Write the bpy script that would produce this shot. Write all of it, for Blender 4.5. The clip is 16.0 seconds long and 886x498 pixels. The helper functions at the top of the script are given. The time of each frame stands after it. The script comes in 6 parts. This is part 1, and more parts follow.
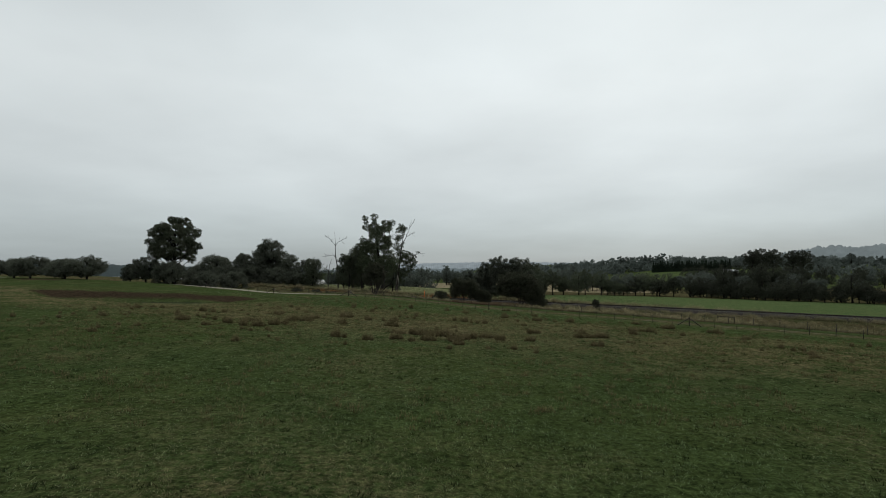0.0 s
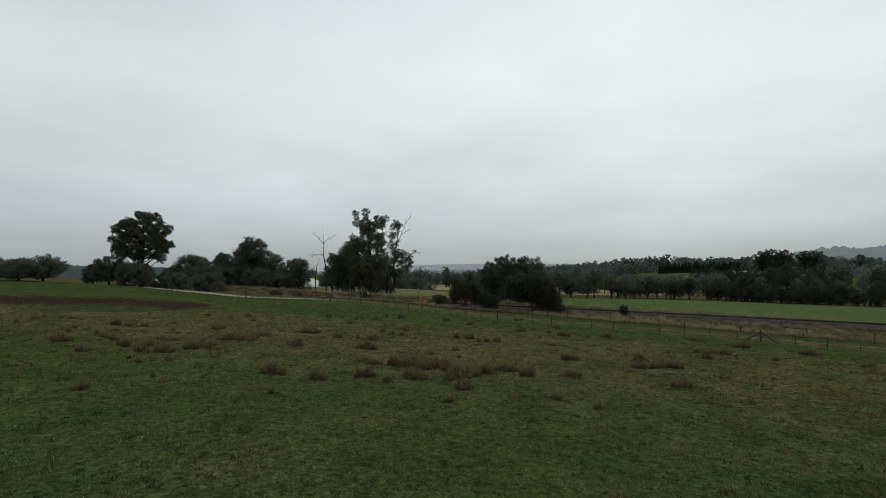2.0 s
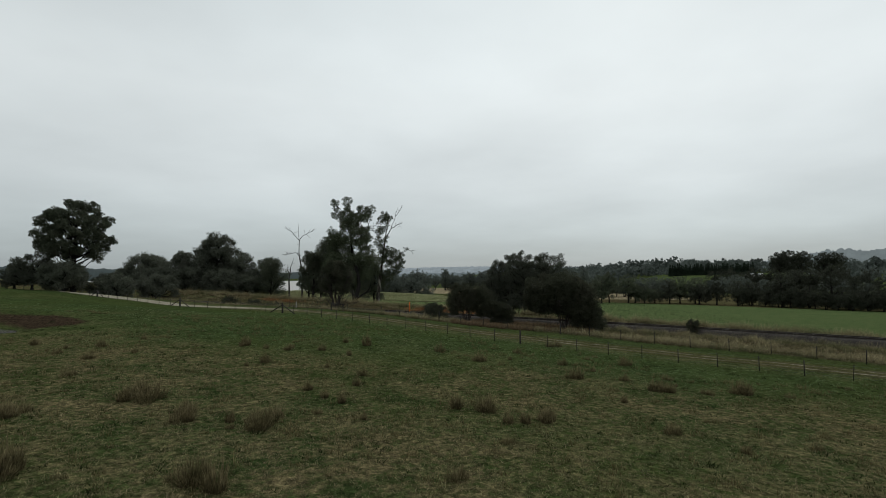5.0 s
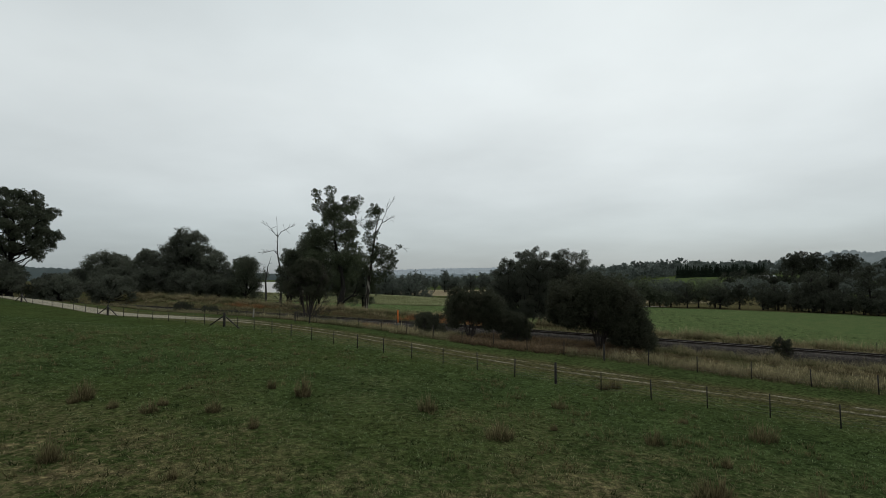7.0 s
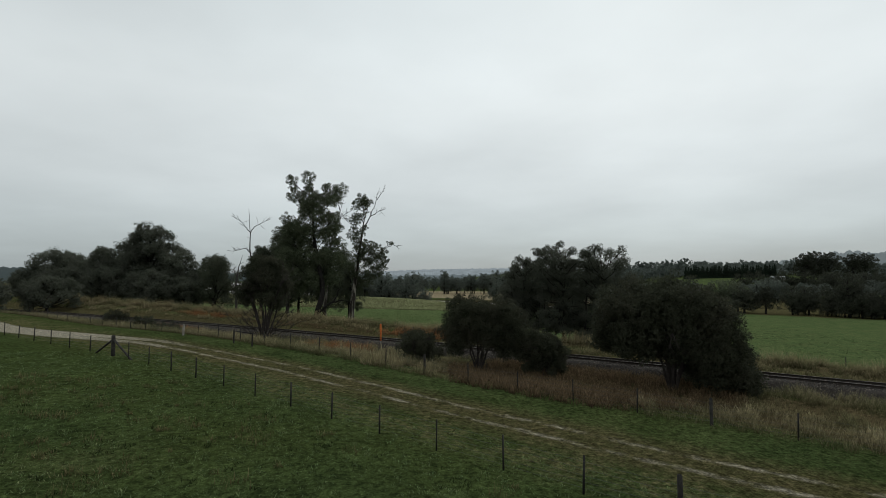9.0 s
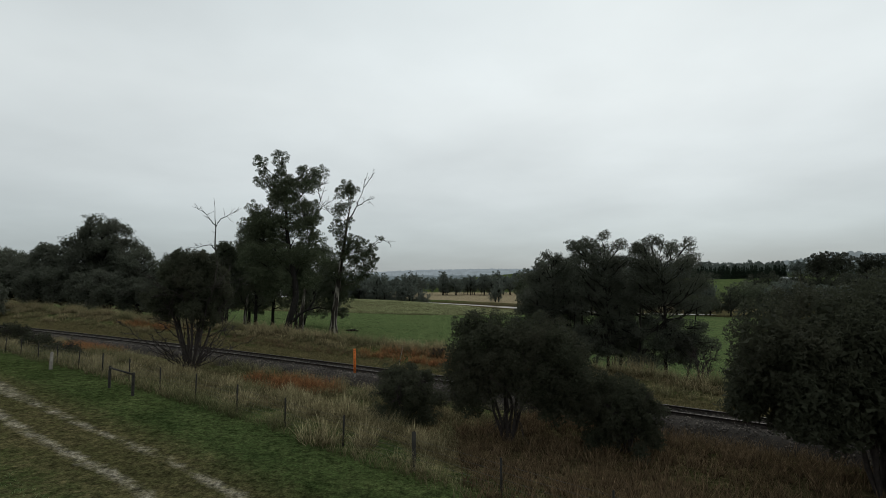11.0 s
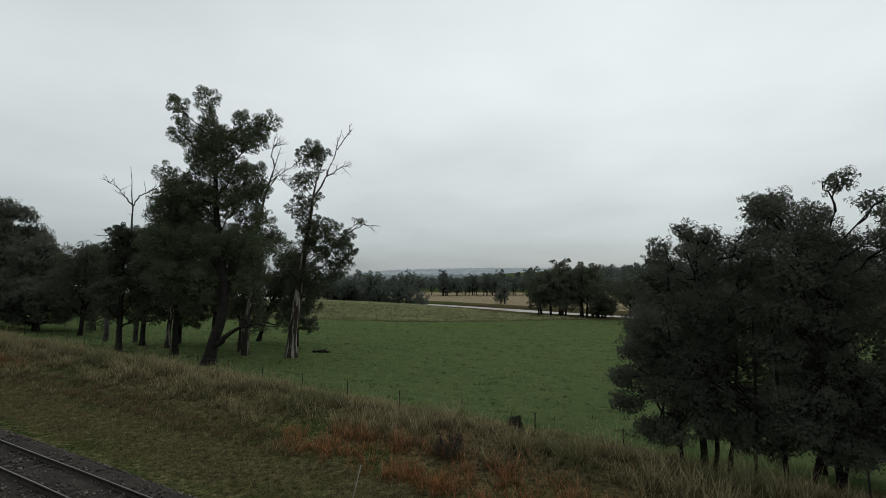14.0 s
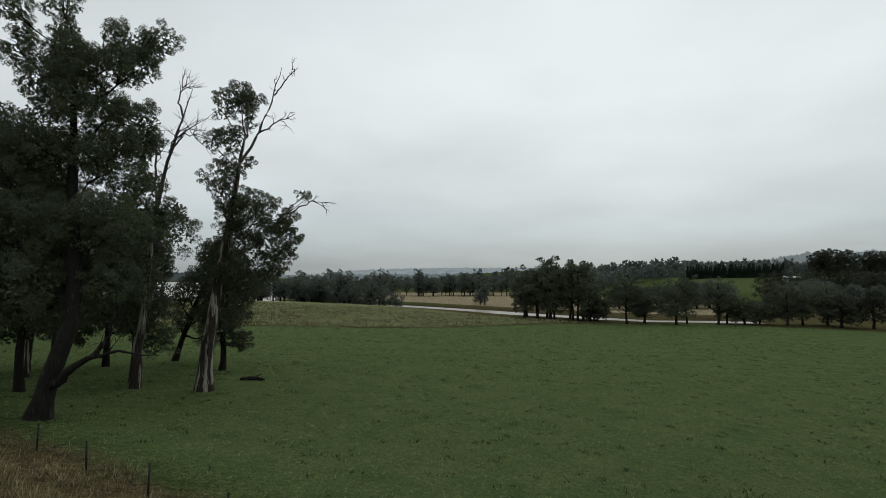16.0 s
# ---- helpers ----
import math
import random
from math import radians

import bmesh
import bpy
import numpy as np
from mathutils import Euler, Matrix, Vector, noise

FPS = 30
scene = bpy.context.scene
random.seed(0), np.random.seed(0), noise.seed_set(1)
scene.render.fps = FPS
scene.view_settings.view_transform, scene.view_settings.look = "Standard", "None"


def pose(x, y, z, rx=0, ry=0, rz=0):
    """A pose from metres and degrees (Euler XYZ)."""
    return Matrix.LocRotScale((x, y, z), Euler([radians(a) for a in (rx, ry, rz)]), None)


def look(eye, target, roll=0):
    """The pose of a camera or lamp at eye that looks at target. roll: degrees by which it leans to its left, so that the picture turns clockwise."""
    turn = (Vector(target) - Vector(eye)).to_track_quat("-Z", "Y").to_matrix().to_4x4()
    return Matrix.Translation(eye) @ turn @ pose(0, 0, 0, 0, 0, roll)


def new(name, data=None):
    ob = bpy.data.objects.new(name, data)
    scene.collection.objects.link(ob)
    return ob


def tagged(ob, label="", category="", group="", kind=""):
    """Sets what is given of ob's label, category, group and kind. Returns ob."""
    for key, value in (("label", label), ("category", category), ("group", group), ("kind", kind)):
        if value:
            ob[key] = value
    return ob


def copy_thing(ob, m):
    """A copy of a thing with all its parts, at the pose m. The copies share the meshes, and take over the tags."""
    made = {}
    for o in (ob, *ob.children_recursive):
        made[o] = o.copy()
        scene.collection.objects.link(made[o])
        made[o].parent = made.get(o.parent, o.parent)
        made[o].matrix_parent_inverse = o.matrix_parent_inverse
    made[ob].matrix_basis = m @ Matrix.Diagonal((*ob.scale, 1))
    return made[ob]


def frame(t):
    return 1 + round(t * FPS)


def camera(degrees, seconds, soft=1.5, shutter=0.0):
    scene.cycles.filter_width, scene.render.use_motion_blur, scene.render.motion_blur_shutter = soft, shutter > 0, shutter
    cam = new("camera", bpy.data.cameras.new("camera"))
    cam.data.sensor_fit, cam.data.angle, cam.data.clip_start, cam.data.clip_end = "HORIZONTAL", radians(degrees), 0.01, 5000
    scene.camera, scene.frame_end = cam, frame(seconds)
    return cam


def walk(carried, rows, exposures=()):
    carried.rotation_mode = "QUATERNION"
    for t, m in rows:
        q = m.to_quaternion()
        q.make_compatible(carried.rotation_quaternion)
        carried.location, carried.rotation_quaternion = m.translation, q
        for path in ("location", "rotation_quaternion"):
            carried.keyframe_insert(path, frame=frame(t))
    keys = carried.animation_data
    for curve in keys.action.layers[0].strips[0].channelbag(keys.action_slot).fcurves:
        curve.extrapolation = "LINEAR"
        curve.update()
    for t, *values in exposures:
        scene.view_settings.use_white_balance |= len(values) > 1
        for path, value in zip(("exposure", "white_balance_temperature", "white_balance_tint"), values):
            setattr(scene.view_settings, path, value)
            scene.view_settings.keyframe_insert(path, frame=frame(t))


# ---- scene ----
cam = camera(81.8, 16.0, soft=0.6)
METRES, EYE, TILT, LEAN, TURN = 119.0, 5.0, -1.2, 2.4, 0.0
ROWS = [
    (0.0, 0.0, 0.0, 0.0, -0.16, 3.81, -2.36),
    (0.5, 0.0004, 0.0292, 0.0004, -0.16, 3.83, -2.35),
    (1.0, 0.0009, 0.0628, 0.0007, -0.17, 3.89, -2.33),
    (1.5, 0.0014, 0.0922, 0.001, -0.18, 3.93, -2.33),
    (2.0, 0.002, 0.1257, 0.0015, -0.18, 3.99, -2.34),
    (2.5, 0.0025, 0.1554, 0.002, -0.19, 4.03, -2.34),
    (3.0, 0.0034, 0.1896, 0.0029, -0.2, 4.08, -2.32),
    (3.5, 0.0041, 0.2195, 0.0032, -0.2, 4.12, -2.3),
    (4.0, 0.0049, 0.2533, 0.0034, -0.23, 4.19, -2.3),
    (6.5, 0.01, 0.4103, 0.0062, -0.2, 4.41, -2.42),
    (7.0, 0.0106, 0.4437, 0.0073, -0.22, 4.45, -2.43),
    (7.5, 0.0111, 0.4728, 0.0083, -0.22, 4.46, -2.42),
    (8.0, 0.0118, 0.5062, 0.0092, -0.23, 4.5, -2.39),
    (8.5, 0.0121, 0.5349, 0.0104, -0.25, 4.53, -2.41),
    (9.0, 0.0126, 0.5677, 0.0123, -0.25, 4.53, -2.45),
    (11.5, 0.0103, 0.7183, 0.0174, -0.47, 4.59, -2.48),
    (12.0, 0.0097, 0.751, 0.0183, -0.48, 4.59, -2.5),
    (12.5, 0.009, 0.7796, 0.0192, -0.51, 4.6, -2.51),
    (13.0, 0.0085, 0.8107, 0.0204, -0.48, 4.5, -2.44),
    (13.5, 0.0075, 0.8422, 0.0208, -0.5, 4.54, -2.52),
    (14.0, 0.0064, 0.8737, 0.0216, -0.55, 4.49, -2.53),
    (14.5, 0.0057, 0.9057, 0.022, -0.66, 4.5, -2.46),
    (15.0, 0.0052, 0.9376, 0.0223, -1.04, 4.52, -2.41),
    (15.5, 0.0045, 0.9691, 0.0225, -1.72, 4.57, -2.47),
    (16.0, 0.0042, 0.9994, 0.0231, -3.35, 4.59, -2.46),
]
walk(cam, [(t, pose(0, 0, EYE, TILT, LEAN, TURN) @ pose(METRES * x, METRES * y, METRES * z, 90 + pitch, roll, yaw)) for t, x, y, z, yaw, pitch, roll in ROWS])

# ---- sky and light: a closed overcast deck, brighter where the sun stands behind it ----
world = bpy.data.worlds.new("overcast")
scene.world = world
world.use_nodes = True
wn, wl = world.node_tree.nodes, world.node_tree.links
wn.clear()


def wnode(kind, operation=None, data_type=None):
    node = wn.new(kind)
    if operation:
        node.operation = operation
    if data_type:
        node.data_type = data_type
    return node


SUN_AZ, SUN_EL = radians(24), radians(42)
w_out, w_bg = wnode("ShaderNodeOutputWorld"), wnode("ShaderNodeBackground")
w_sky = wnode("ShaderNodeTexSky")
w_sky.sky_type, w_sky.sun_disc, w_sky.sun_elevation, w_sky.sun_rotation = "NISHITA", False, SUN_EL, SUN_AZ
w_co, w_sep = wnode("ShaderNodeTexCoord"), wnode("ShaderNodeSeparateXYZ")
w_ramp = wnode("ShaderNodeValToRGB")
stops = ((0.0, (0.30, 0.34, 0.36)), (0.035, (0.39, 0.44, 0.455)), (0.09, (0.52, 0.575, 0.585)), (0.17, (0.645, 0.695, 0.70)), (0.32, (0.73, 0.78, 0.78)), (0.48, (0.66, 0.715, 0.72)), (0.8, (0.60, 0.65, 0.66)))
while len(w_ramp.color_ramp.elements) < len(stops):
    w_ramp.color_ramp.elements.new(0.5)
for el, (at, rgb) in zip(w_ramp.color_ramp.elements, stops):
    el.position, el.color = at, (*rgb, 1)
w_add = wnode("ShaderNodeMath", operation="ADD")
w_add.inputs[1].default_value = 0.16
w_abs = wnode("ShaderNodeMath", operation="ABSOLUTE")
w_div = wnode("ShaderNodeVectorMath", operation="DIVIDE")
w_comb = wnode("ShaderNodeCombineXYZ")
w_noise = wnode("ShaderNodeTexNoise")
w_noise.inputs["Scale"].default_value, w_noise.inputs["Detail"].default_value, w_noise.inputs["Roughness"].default_value = 0.85, 5.0, 0.5
w_map = wnode("ShaderNodeMapRange")
for k, v in zip(("From Min", "From Max", "To Min", "To Max"), (0.3, 0.7, 0.885, 1.075)):
    w_map.inputs[k].default_value = v
w_dot = wnode("ShaderNodeVectorMath", operation="DOT_PRODUCT")
w_dot.inputs[1].default_value = (math.sin(SUN_AZ) * math.cos(SUN_EL), math.cos(SUN_AZ) * math.cos(SUN_EL), math.sin(SUN_EL))
w_glow = wnode("ShaderNodeMapRange")
for k, v in zip(("From Min", "From Max", "To Min", "To Max"), (0.60, 1.0, 0.965, 1.12)):
    w_glow.inputs[k].default_value = v
w_m1, w_m2 = wnode("ShaderNodeVectorMath", operation="SCALE"), wnode("ShaderNodeVectorMath", operation="SCALE")
w_mix = wnode("ShaderNodeMix", data_type="RGBA")
w_skys = wnode("ShaderNodeVectorMath", operation="SCALE")
w_skys.inputs["Scale"].default_value = 0.1
w_mix.inputs[0].default_value = 0.93
wl.new(w_co.outputs["Generated"], w_sep.inputs[0])
wl.new(w_sep.outputs["Z"], w_abs.inputs[0])
wl.new(w_abs.outputs[0], w_ramp.inputs[0])
wl.new(w_abs.outputs[0], w_add.inputs[0])
for i in range(3):
    wl.new(w_add.outputs[0], w_comb.inputs[i])
wl.new(w_co.outputs["Generated"], w_div.inputs[0])
wl.new(w_comb.outputs[0], w_div.inputs[1])
wl.new(w_div.outputs[0], w_noise.inputs["Vector"])
wl.new(w_noise.outputs[0], w_map.inputs["Value"])
wl.new(w_co.outputs["Generated"], w_dot.inputs[0])
wl.new(w_dot.outputs["Value"], w_glow.inputs["Value"])
wl.new(w_ramp.outputs[0], w_m1.inputs[0])
wl.new(w_map.outputs[0], w_m1.inputs["Scale"])
wl.new(w_m1.outputs[0], w_m2.inputs[0])
wl.new(w_glow.outputs[0], w_m2.inputs["Scale"])
wl.new(w_sky.outputs[0], w_skys.inputs[0])
wl.new(w_skys.outputs[0], w_mix.inputs[6])
wl.new(w_m2.outputs[0], w_mix.inputs[7])
wl.new(w_mix.outputs[2], w_bg.inputs["Color"])
w_bg.inputs["Strength"].default_value = 1.0
wl.new(w_bg.outputs[0], w_out.inputs[0])

sun = new("sun", bpy.data.lights.new("sun", "SUN"))
sun.data.energy, sun.data.angle, sun.data.color = 0.5, radians(40), (1.0, 0.97, 0.93)
sun.matrix_world = look((math.sin(SUN_AZ) * 50, math.cos(SUN_AZ) * 50, 60), (0, 0, 0))


# ---- materials ----
class Nodes:
    """A short hand for building one node material."""

    def __init__(self, name):
        self.mat = bpy.data.materials.new(name)
        self.mat.use_nodes = True
        self.n, self.l = self.mat.node_tree.nodes, self.mat.node_tree.links
        self.bsdf = self.n["Principled BSDF"]
        self.out = self.n["Material Output"]

    def put(self, kind, inputs=(), operation=None, data_type=None, blend_type=None, attribute_name=None):
        node = self.n.new(kind)
        if operation:
            node.operation = operation
        if data_type:
            node.data_type = data_type
        if blend_type:
            node.blend_type = blend_type
        if attribute_name:
            node.attribute_name = attribute_name
        for key, value in dict(inputs).items():
            if isinstance(value, bpy.types.NodeSocket):
                self.l.new(value, node.inputs[key])
            else:
                node.inputs[key].default_value = value
        return node

    def mix(self, fac, a, b, how="MIX"):
        a = (*a, 1) if isinstance(a, tuple) and len(a) == 3 else a
        b = (*b, 1) if isinstance(b, tuple) and len(b) == 3 else b
        return self.put("ShaderNodeMix", {0: fac, 6: a, 7: b}, data_type="RGBA", blend_type=how).outputs[2]

    def noise(self, scale, detail=3.0, rough=0.55, vector=None):
        node = self.put("ShaderNodeTexNoise", {"Scale": scale, "Detail": detail, "Roughness": rough})
        self.l.new(vector or self.place(), node.inputs["Vector"])
        return node.outputs[0]

    def place(self):
        if not hasattr(self, "_geo"):
            self._geo = self.n.new("ShaderNodeNewGeometry")
        return self._geo.outputs["Position"]

    def ramp(self, value, lo, hi, a=0.0, b=1.0):
        return self.put("ShaderNodeMapRange", {"Value": value, "From Min": lo, "From Max": hi, "To Min": a, "To Max": b}).outputs[0]

    def math(self, how, a, b=0.0):
        return self.put("ShaderNodeMath", {0: a, 1: b}, operation=how).outputs[0]

    def attr(self, name):
        return self.put("ShaderNodeAttribute", attribute_name=name).outputs["Fac"]

    def done(self, colour, rough=0.8, bump=None, strength=0.3, distance=0.02, spec=0.3, metal=0.0):
        self.l.new(colour, self.bsdf.inputs["Base Color"])
        if isinstance(rough, bpy.types.NodeSocket):
            self.l.new(rough, self.bsdf.inputs["Roughness"])
        else:
            self.bsdf.inputs["Roughness"].default_value = rough
        self.bsdf.inputs["Specular IOR Level"].default_value = spec
        self.bsdf.inputs["Metallic"].default_value = metal
        if bump is not None:
            b = self.put("ShaderNodeBump", {"Height": bump, "Strength": strength, "Distance": distance})
            self.l.new(b.outputs[0], self.bsdf.inputs["Normal"])
        return self.mat


def plain(name, c1, c2, scale=3.0, fine=40.0, rough=0.8, strength=0.4, distance=0.01, metal=0.0, spec=0.3, island=0.0, objects=0.0):
    """Two colours in patches, a fine grain over them, and a bump; island/objects: how much pieces differ."""
    m = Nodes(name)
    col = m.mix(m.ramp(m.noise(scale, 4), 0.35, 0.65), c1, c2)
    grain = m.noise(fine, 3)
    col = m.mix(1.0, col, m.mix(m.ramp(grain, 0.3, 0.7), (0.72, 0.72, 0.72), (1.2, 1.2, 1.2)), "MULTIPLY")
    if island:
        geo = m.put("ShaderNodeNewGeometry")
        v = m.ramp(geo.outputs["Random Per Island"], 0, 1, 1 - island, 1 + island)
        col = m.mix(1.0, col, m.put("ShaderNodeCombineColor", {0: v, 1: v, 2: v}).outputs[0], "MULTIPLY")
    if objects:
        info = m.put("ShaderNodeObjectInfo")
        v = m.ramp(info.outputs["Random"], 0, 1, 1 - objects, 1 + objects)
        col = m.mix(1.0, col, m.put("ShaderNodeCombineColor", {0: v, 1: v, 2: v}).outputs[0], "MULTIPLY")
    return m.done(col, rough, grain, strength, distance, spec, metal)


def leafy(name, c1, c2, c3, objects=0.15, through_light=0.25):
    """Leaves: each one its own shade of two greens, patches of a third, light passing through a little."""
    m = Nodes(name)
    geo = m.put("ShaderNodeNewGeometry")
    col = m.mix(geo.outputs["Random Per Island"], c1, c2)
    col = m.mix(m.ramp(m.noise(0.45, 3), 0.5, 0.72), col, c3)
    info = m.put("ShaderNodeObjectInfo")
    v = m.ramp(info.outputs["Random"], 0, 1, 1 - objects, 1 + objects)
    col = m.mix(1.0, col, m.put("ShaderNodeCombineColor", {0: v, 1: v, 2: v}).outputs[0], "MULTIPLY")
    m.l.new(col, m.bsdf.inputs["Base Color"])
    m.bsdf.inputs["Roughness"].default_value = 0.7
    m.bsdf.inputs["Specular IOR Level"].default_value = 0.12
    tr = m.put("ShaderNodeBsdfTranslucent", {"Color": col})
    mixer = m.put("ShaderNodeMixShader", {0: through_light, 1: m.bsdf.outputs[0], 2: tr.outputs[0]})
    m.l.new(mixer.outputs[0], m.out.inputs[0])
    return m.mat


def grassy(name, root, c1, c2, c3, through_light=0.3, sere=(0.32, 0.245, 0.14)):
    """Blades that pale to a bleached tip from a foot coloured dark for the shade between them, each its own shade, in
    lighter and darker clumps.
    """
    m = Nodes(name)
    geo = m.put("ShaderNodeNewGeometry")
    tone = m.mix(geo.outputs["Random Per Island"], c1, c2)
    tone = m.mix(m.ramp(m.noise(0.9, 5, 0.7), 0.5, 0.72), tone, c3)
    tone = m.mix(m.attr("sere"), tone, m.mix(geo.outputs["Random Per Island"], tuple(0.55 * q for q in sere), tuple(1.35 * q for q in sere)))
    v = m.ramp(m.noise(4.6, 4, 0.7), 0.36, 0.64, 0.42, 1.5)
    tone = m.mix(1.0, tone, m.put("ShaderNodeCombineColor", {0: v, 1: v, 2: v}).outputs[0], "MULTIPLY")
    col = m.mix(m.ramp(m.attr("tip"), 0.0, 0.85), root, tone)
    m.l.new(col, m.bsdf.inputs["Base Color"])
    m.bsdf.inputs["Roughness"].default_value = 0.8
    m.bsdf.inputs["Specular IOR Level"].default_value = 0.04
    tr = m.put("ShaderNodeBsdfTranslucent", {"Color": col})
    mixer = m.put("ShaderNodeMixShader", {0: through_light, 1: m.bsdf.outputs[0], 2: tr.outputs[0]})
    m.l.new(mixer.outputs[0], m.out.inputs[0])
    return m.mat


def ground_material():
    m = Nodes("pasture")
    big, mid, fine, micro = m.noise(0.055, 4), m.noise(0.40, 6, 0.68), m.noise(3.6, 6, 0.7), m.noise(14.0, 5, 0.7)
    green = m.mix(m.ramp(mid, 0.34, 0.66), (0.032, 0.048, 0.018), (0.058, 0.085, 0.031))
    green = m.mix(m.ramp(big, 0.4, 0.62, 0, 0.55), green, (0.053, 0.067, 0.022))
    green = m.mix(m.attr("lush"), green, m.mix(m.ramp(mid, 0.30, 0.70), (0.064, 0.098, 0.037), (0.096, 0.135, 0.053)))
    brown = m.mix(m.ramp(fine, 0.35, 0.65), (0.050, 0.042, 0.022), (0.185, 0.155, 0.085))
    patch = m.math("MULTIPLY", m.ramp(m.math("ADD", m.math("MULTIPLY", mid, 0.55), m.math("MULTIPLY", fine, 0.45)), 0.44, 0.58), m.attr("brown"))
    col = m.mix(patch, green, brown)
    dry = m.mix(m.ramp(fine, 0.3, 0.7), (0.056, 0.044, 0.025), (0.135, 0.106, 0.060))
    dry = m.mix(m.ramp(mid, 0.45, 0.65, 0, 0.7), dry, (0.050, 0.052, 0.026))
    col = m.mix(m.ramp(m.math("ADD", m.attr("dry"), m.math("MULTIPLY", m.math("SUBTRACT", mid, 0.5), 0.9)), 0.35, 0.75), col, dry)
    straw = m.mix(m.ramp(mid, 0.35, 0.65), (0.27, 0.225, 0.155), (0.20, 0.17, 0.11))
    col = m.mix(m.ramp(m.math("ADD", m.attr("straw"), m.math("MULTIPLY", m.math("SUBTRACT", mid, 0.5), 0.5)), 0.4, 0.7), col, straw)
    soil = m.mix(m.ramp(fine, 0.35, 0.7), (0.026, 0.020, 0.014), (0.072, 0.050, 0.034))
    col = m.mix(m.ramp(m.math("ADD", m.attr("soil"), m.math("MULTIPLY", m.math("SUBTRACT", fine, 0.5), 0.7)), 0.4, 0.7), col, soil)
    # two wheel ruts of pale gravel along the lane between the fences
    sep = m.put("ShaderNodeSeparateXYZ", {0: m.place()})
    across = m.math("ADD", m.math("MULTIPLY", sep.outputs[0], 0.568), m.math("MULTIPLY", sep.outputs[1], 0.823))
    along = m.math("SUBTRACT", m.math("MULTIPLY", sep.outputs[0], 0.823), m.math("MULTIPLY", sep.outputs[1], 0.568))
    wob = m.math("MULTIPLY", m.math("SUBTRACT", m.noise(0.12, 2), 0.5), 0.7)
    wob2 = m.math("MULTIPLY", m.math("SUBTRACT", m.noise(1.9, 4, 0.7), 0.5), 0.6)
    bend = m.ramp(along, -96, -76, 3.1, 0.0)
    lane = m.math("ADD", m.math("ADD", m.math("ADD", across, bend), wob), wob2)
    worn = m.ramp(m.math("ABSOLUTE", m.math("SUBTRACT", lane, 75.2)), 1.0, 2.4, 1, 0)
    col = m.mix(m.math("MULTIPLY", worn, 0.55), col, (0.080, 0.064, 0.034))
    gravel = m.mix(m.ramp(m.noise(9.0, 4), 0.35, 0.65), (0.20, 0.18, 0.14), (0.40, 0.37, 0.31))
    far = m.ramp(along, -84, -68, 1.0, 0.0)
    for centre in (74.5, 75.95):
        half = m.math("ADD", 0.16, m.math("MULTIPLY", far, 0.62))
        rut = m.ramp(m.math("SUBTRACT", m.math("ABSOLUTE", m.math("SUBTRACT", lane, centre)), half), -0.16, 0.10, 1, 0)
        broken = m.math("MAXIMUM", m.ramp(m.noise(0.6, 5, 0.75), 0.44, 0.60, 0.05, 0.95), far)
        col = m.mix(m.math("MULTIPLY", rut, broken), col, gravel)
    col = m.mix(1.0, col, m.mix(m.ramp(micro, 0.28, 0.72), (0.32, 0.32, 0.32), (1.7, 1.7, 1.7)), "MULTIPLY")
    lump = m.noise(4.4, 5, 0.72)
    col = m.mix(m.ramp(m.attr("lush"), 0, 1, 1.0, 0.3), col, m.mix(m.ramp(lump, 0.36, 0.64), (0.48, 0.48, 0.48), (1.6, 1.57, 1.45)), "MULTIPLY")
    height = m.math("ADD", m.math("ADD", m.math("MULTIPLY", lump, 1.6), fine), m.math("MULTIPLY", micro, 0.5))
    return m.done(col, 1.0, height, 0.9, 0.12, spec=0.0)


M_GROUND = ground_material()
M_TRACKBED = plain("ballast_bed", (0.023, 0.019, 0.015), (0.042, 0.034, 0.027), 1.2, 28, 0.95, 0.9, 0.05)
M_STONE = plain("ballast_stone", (0.034, 0.029, 0.026), (0.165, 0.142, 0.122), 2.0, 30, 0.9, 0.4, 0.01, island=0.45)
M_SLEEPER = plain("weathered_sleeper", (0.032, 0.027, 0.023), (0.052, 0.044, 0.037), 4, 40, 0.9, 0.6, 0.02, objects=0.25)
M_RUST = plain("rusty_rail_side", (0.018, 0.014, 0.012), (0.034, 0.025, 0.019), 6, 60, 0.75, 0.4, 0.004)
M_STEEL = plain("worn_rail_top", (0.20, 0.185, 0.17), (0.30, 0.28, 0.26), 8, 90, 0.45, 0.1, 0.001, metal=0.9)
M_PICKET = plain("dark_picket", (0.008, 0.007, 0.006), (0.019, 0.016, 0.013), 5, 50, 0.7, 0.4, 0.004, objects=0.3)
M_POSTWOOD = plain("grey_post_wood", (0.018, 0.016, 0.014), (0.05, 0.045, 0.04), 4, 34, 0.9, 0.7, 0.01, objects=0.25)
M_WIRE = plain("fence_wire", (0.07, 0.07, 0.07), (0.12, 0.12, 0.12), 6, 60, 0.5, 0.1, 0.001, metal=0.6)
M_ORANGE = plain("faded_orange_board", (0.80, 0.20, 0.035), (0.72, 0.155, 0.02), 3, 40, 0.6, 0.15, 0.002)
M_BLACK = plain("black_lettering", (0.012, 0.012, 0.012), (0.025, 0.025, 0.025), 8, 60, 0.6, 0.1, 0.001)
M_GALV = plain("galvanised_stake", (0.24, 0.24, 0.23), (0.36, 0.36, 0.35), 5, 60, 0.55, 0.2, 0.002, metal=0.5)
M_PALE = plain("bleached_timber", (0.22, 0.20, 0.17), (0.34, 0.31, 0.27), 3, 30, 0.85, 0.5, 0.008)
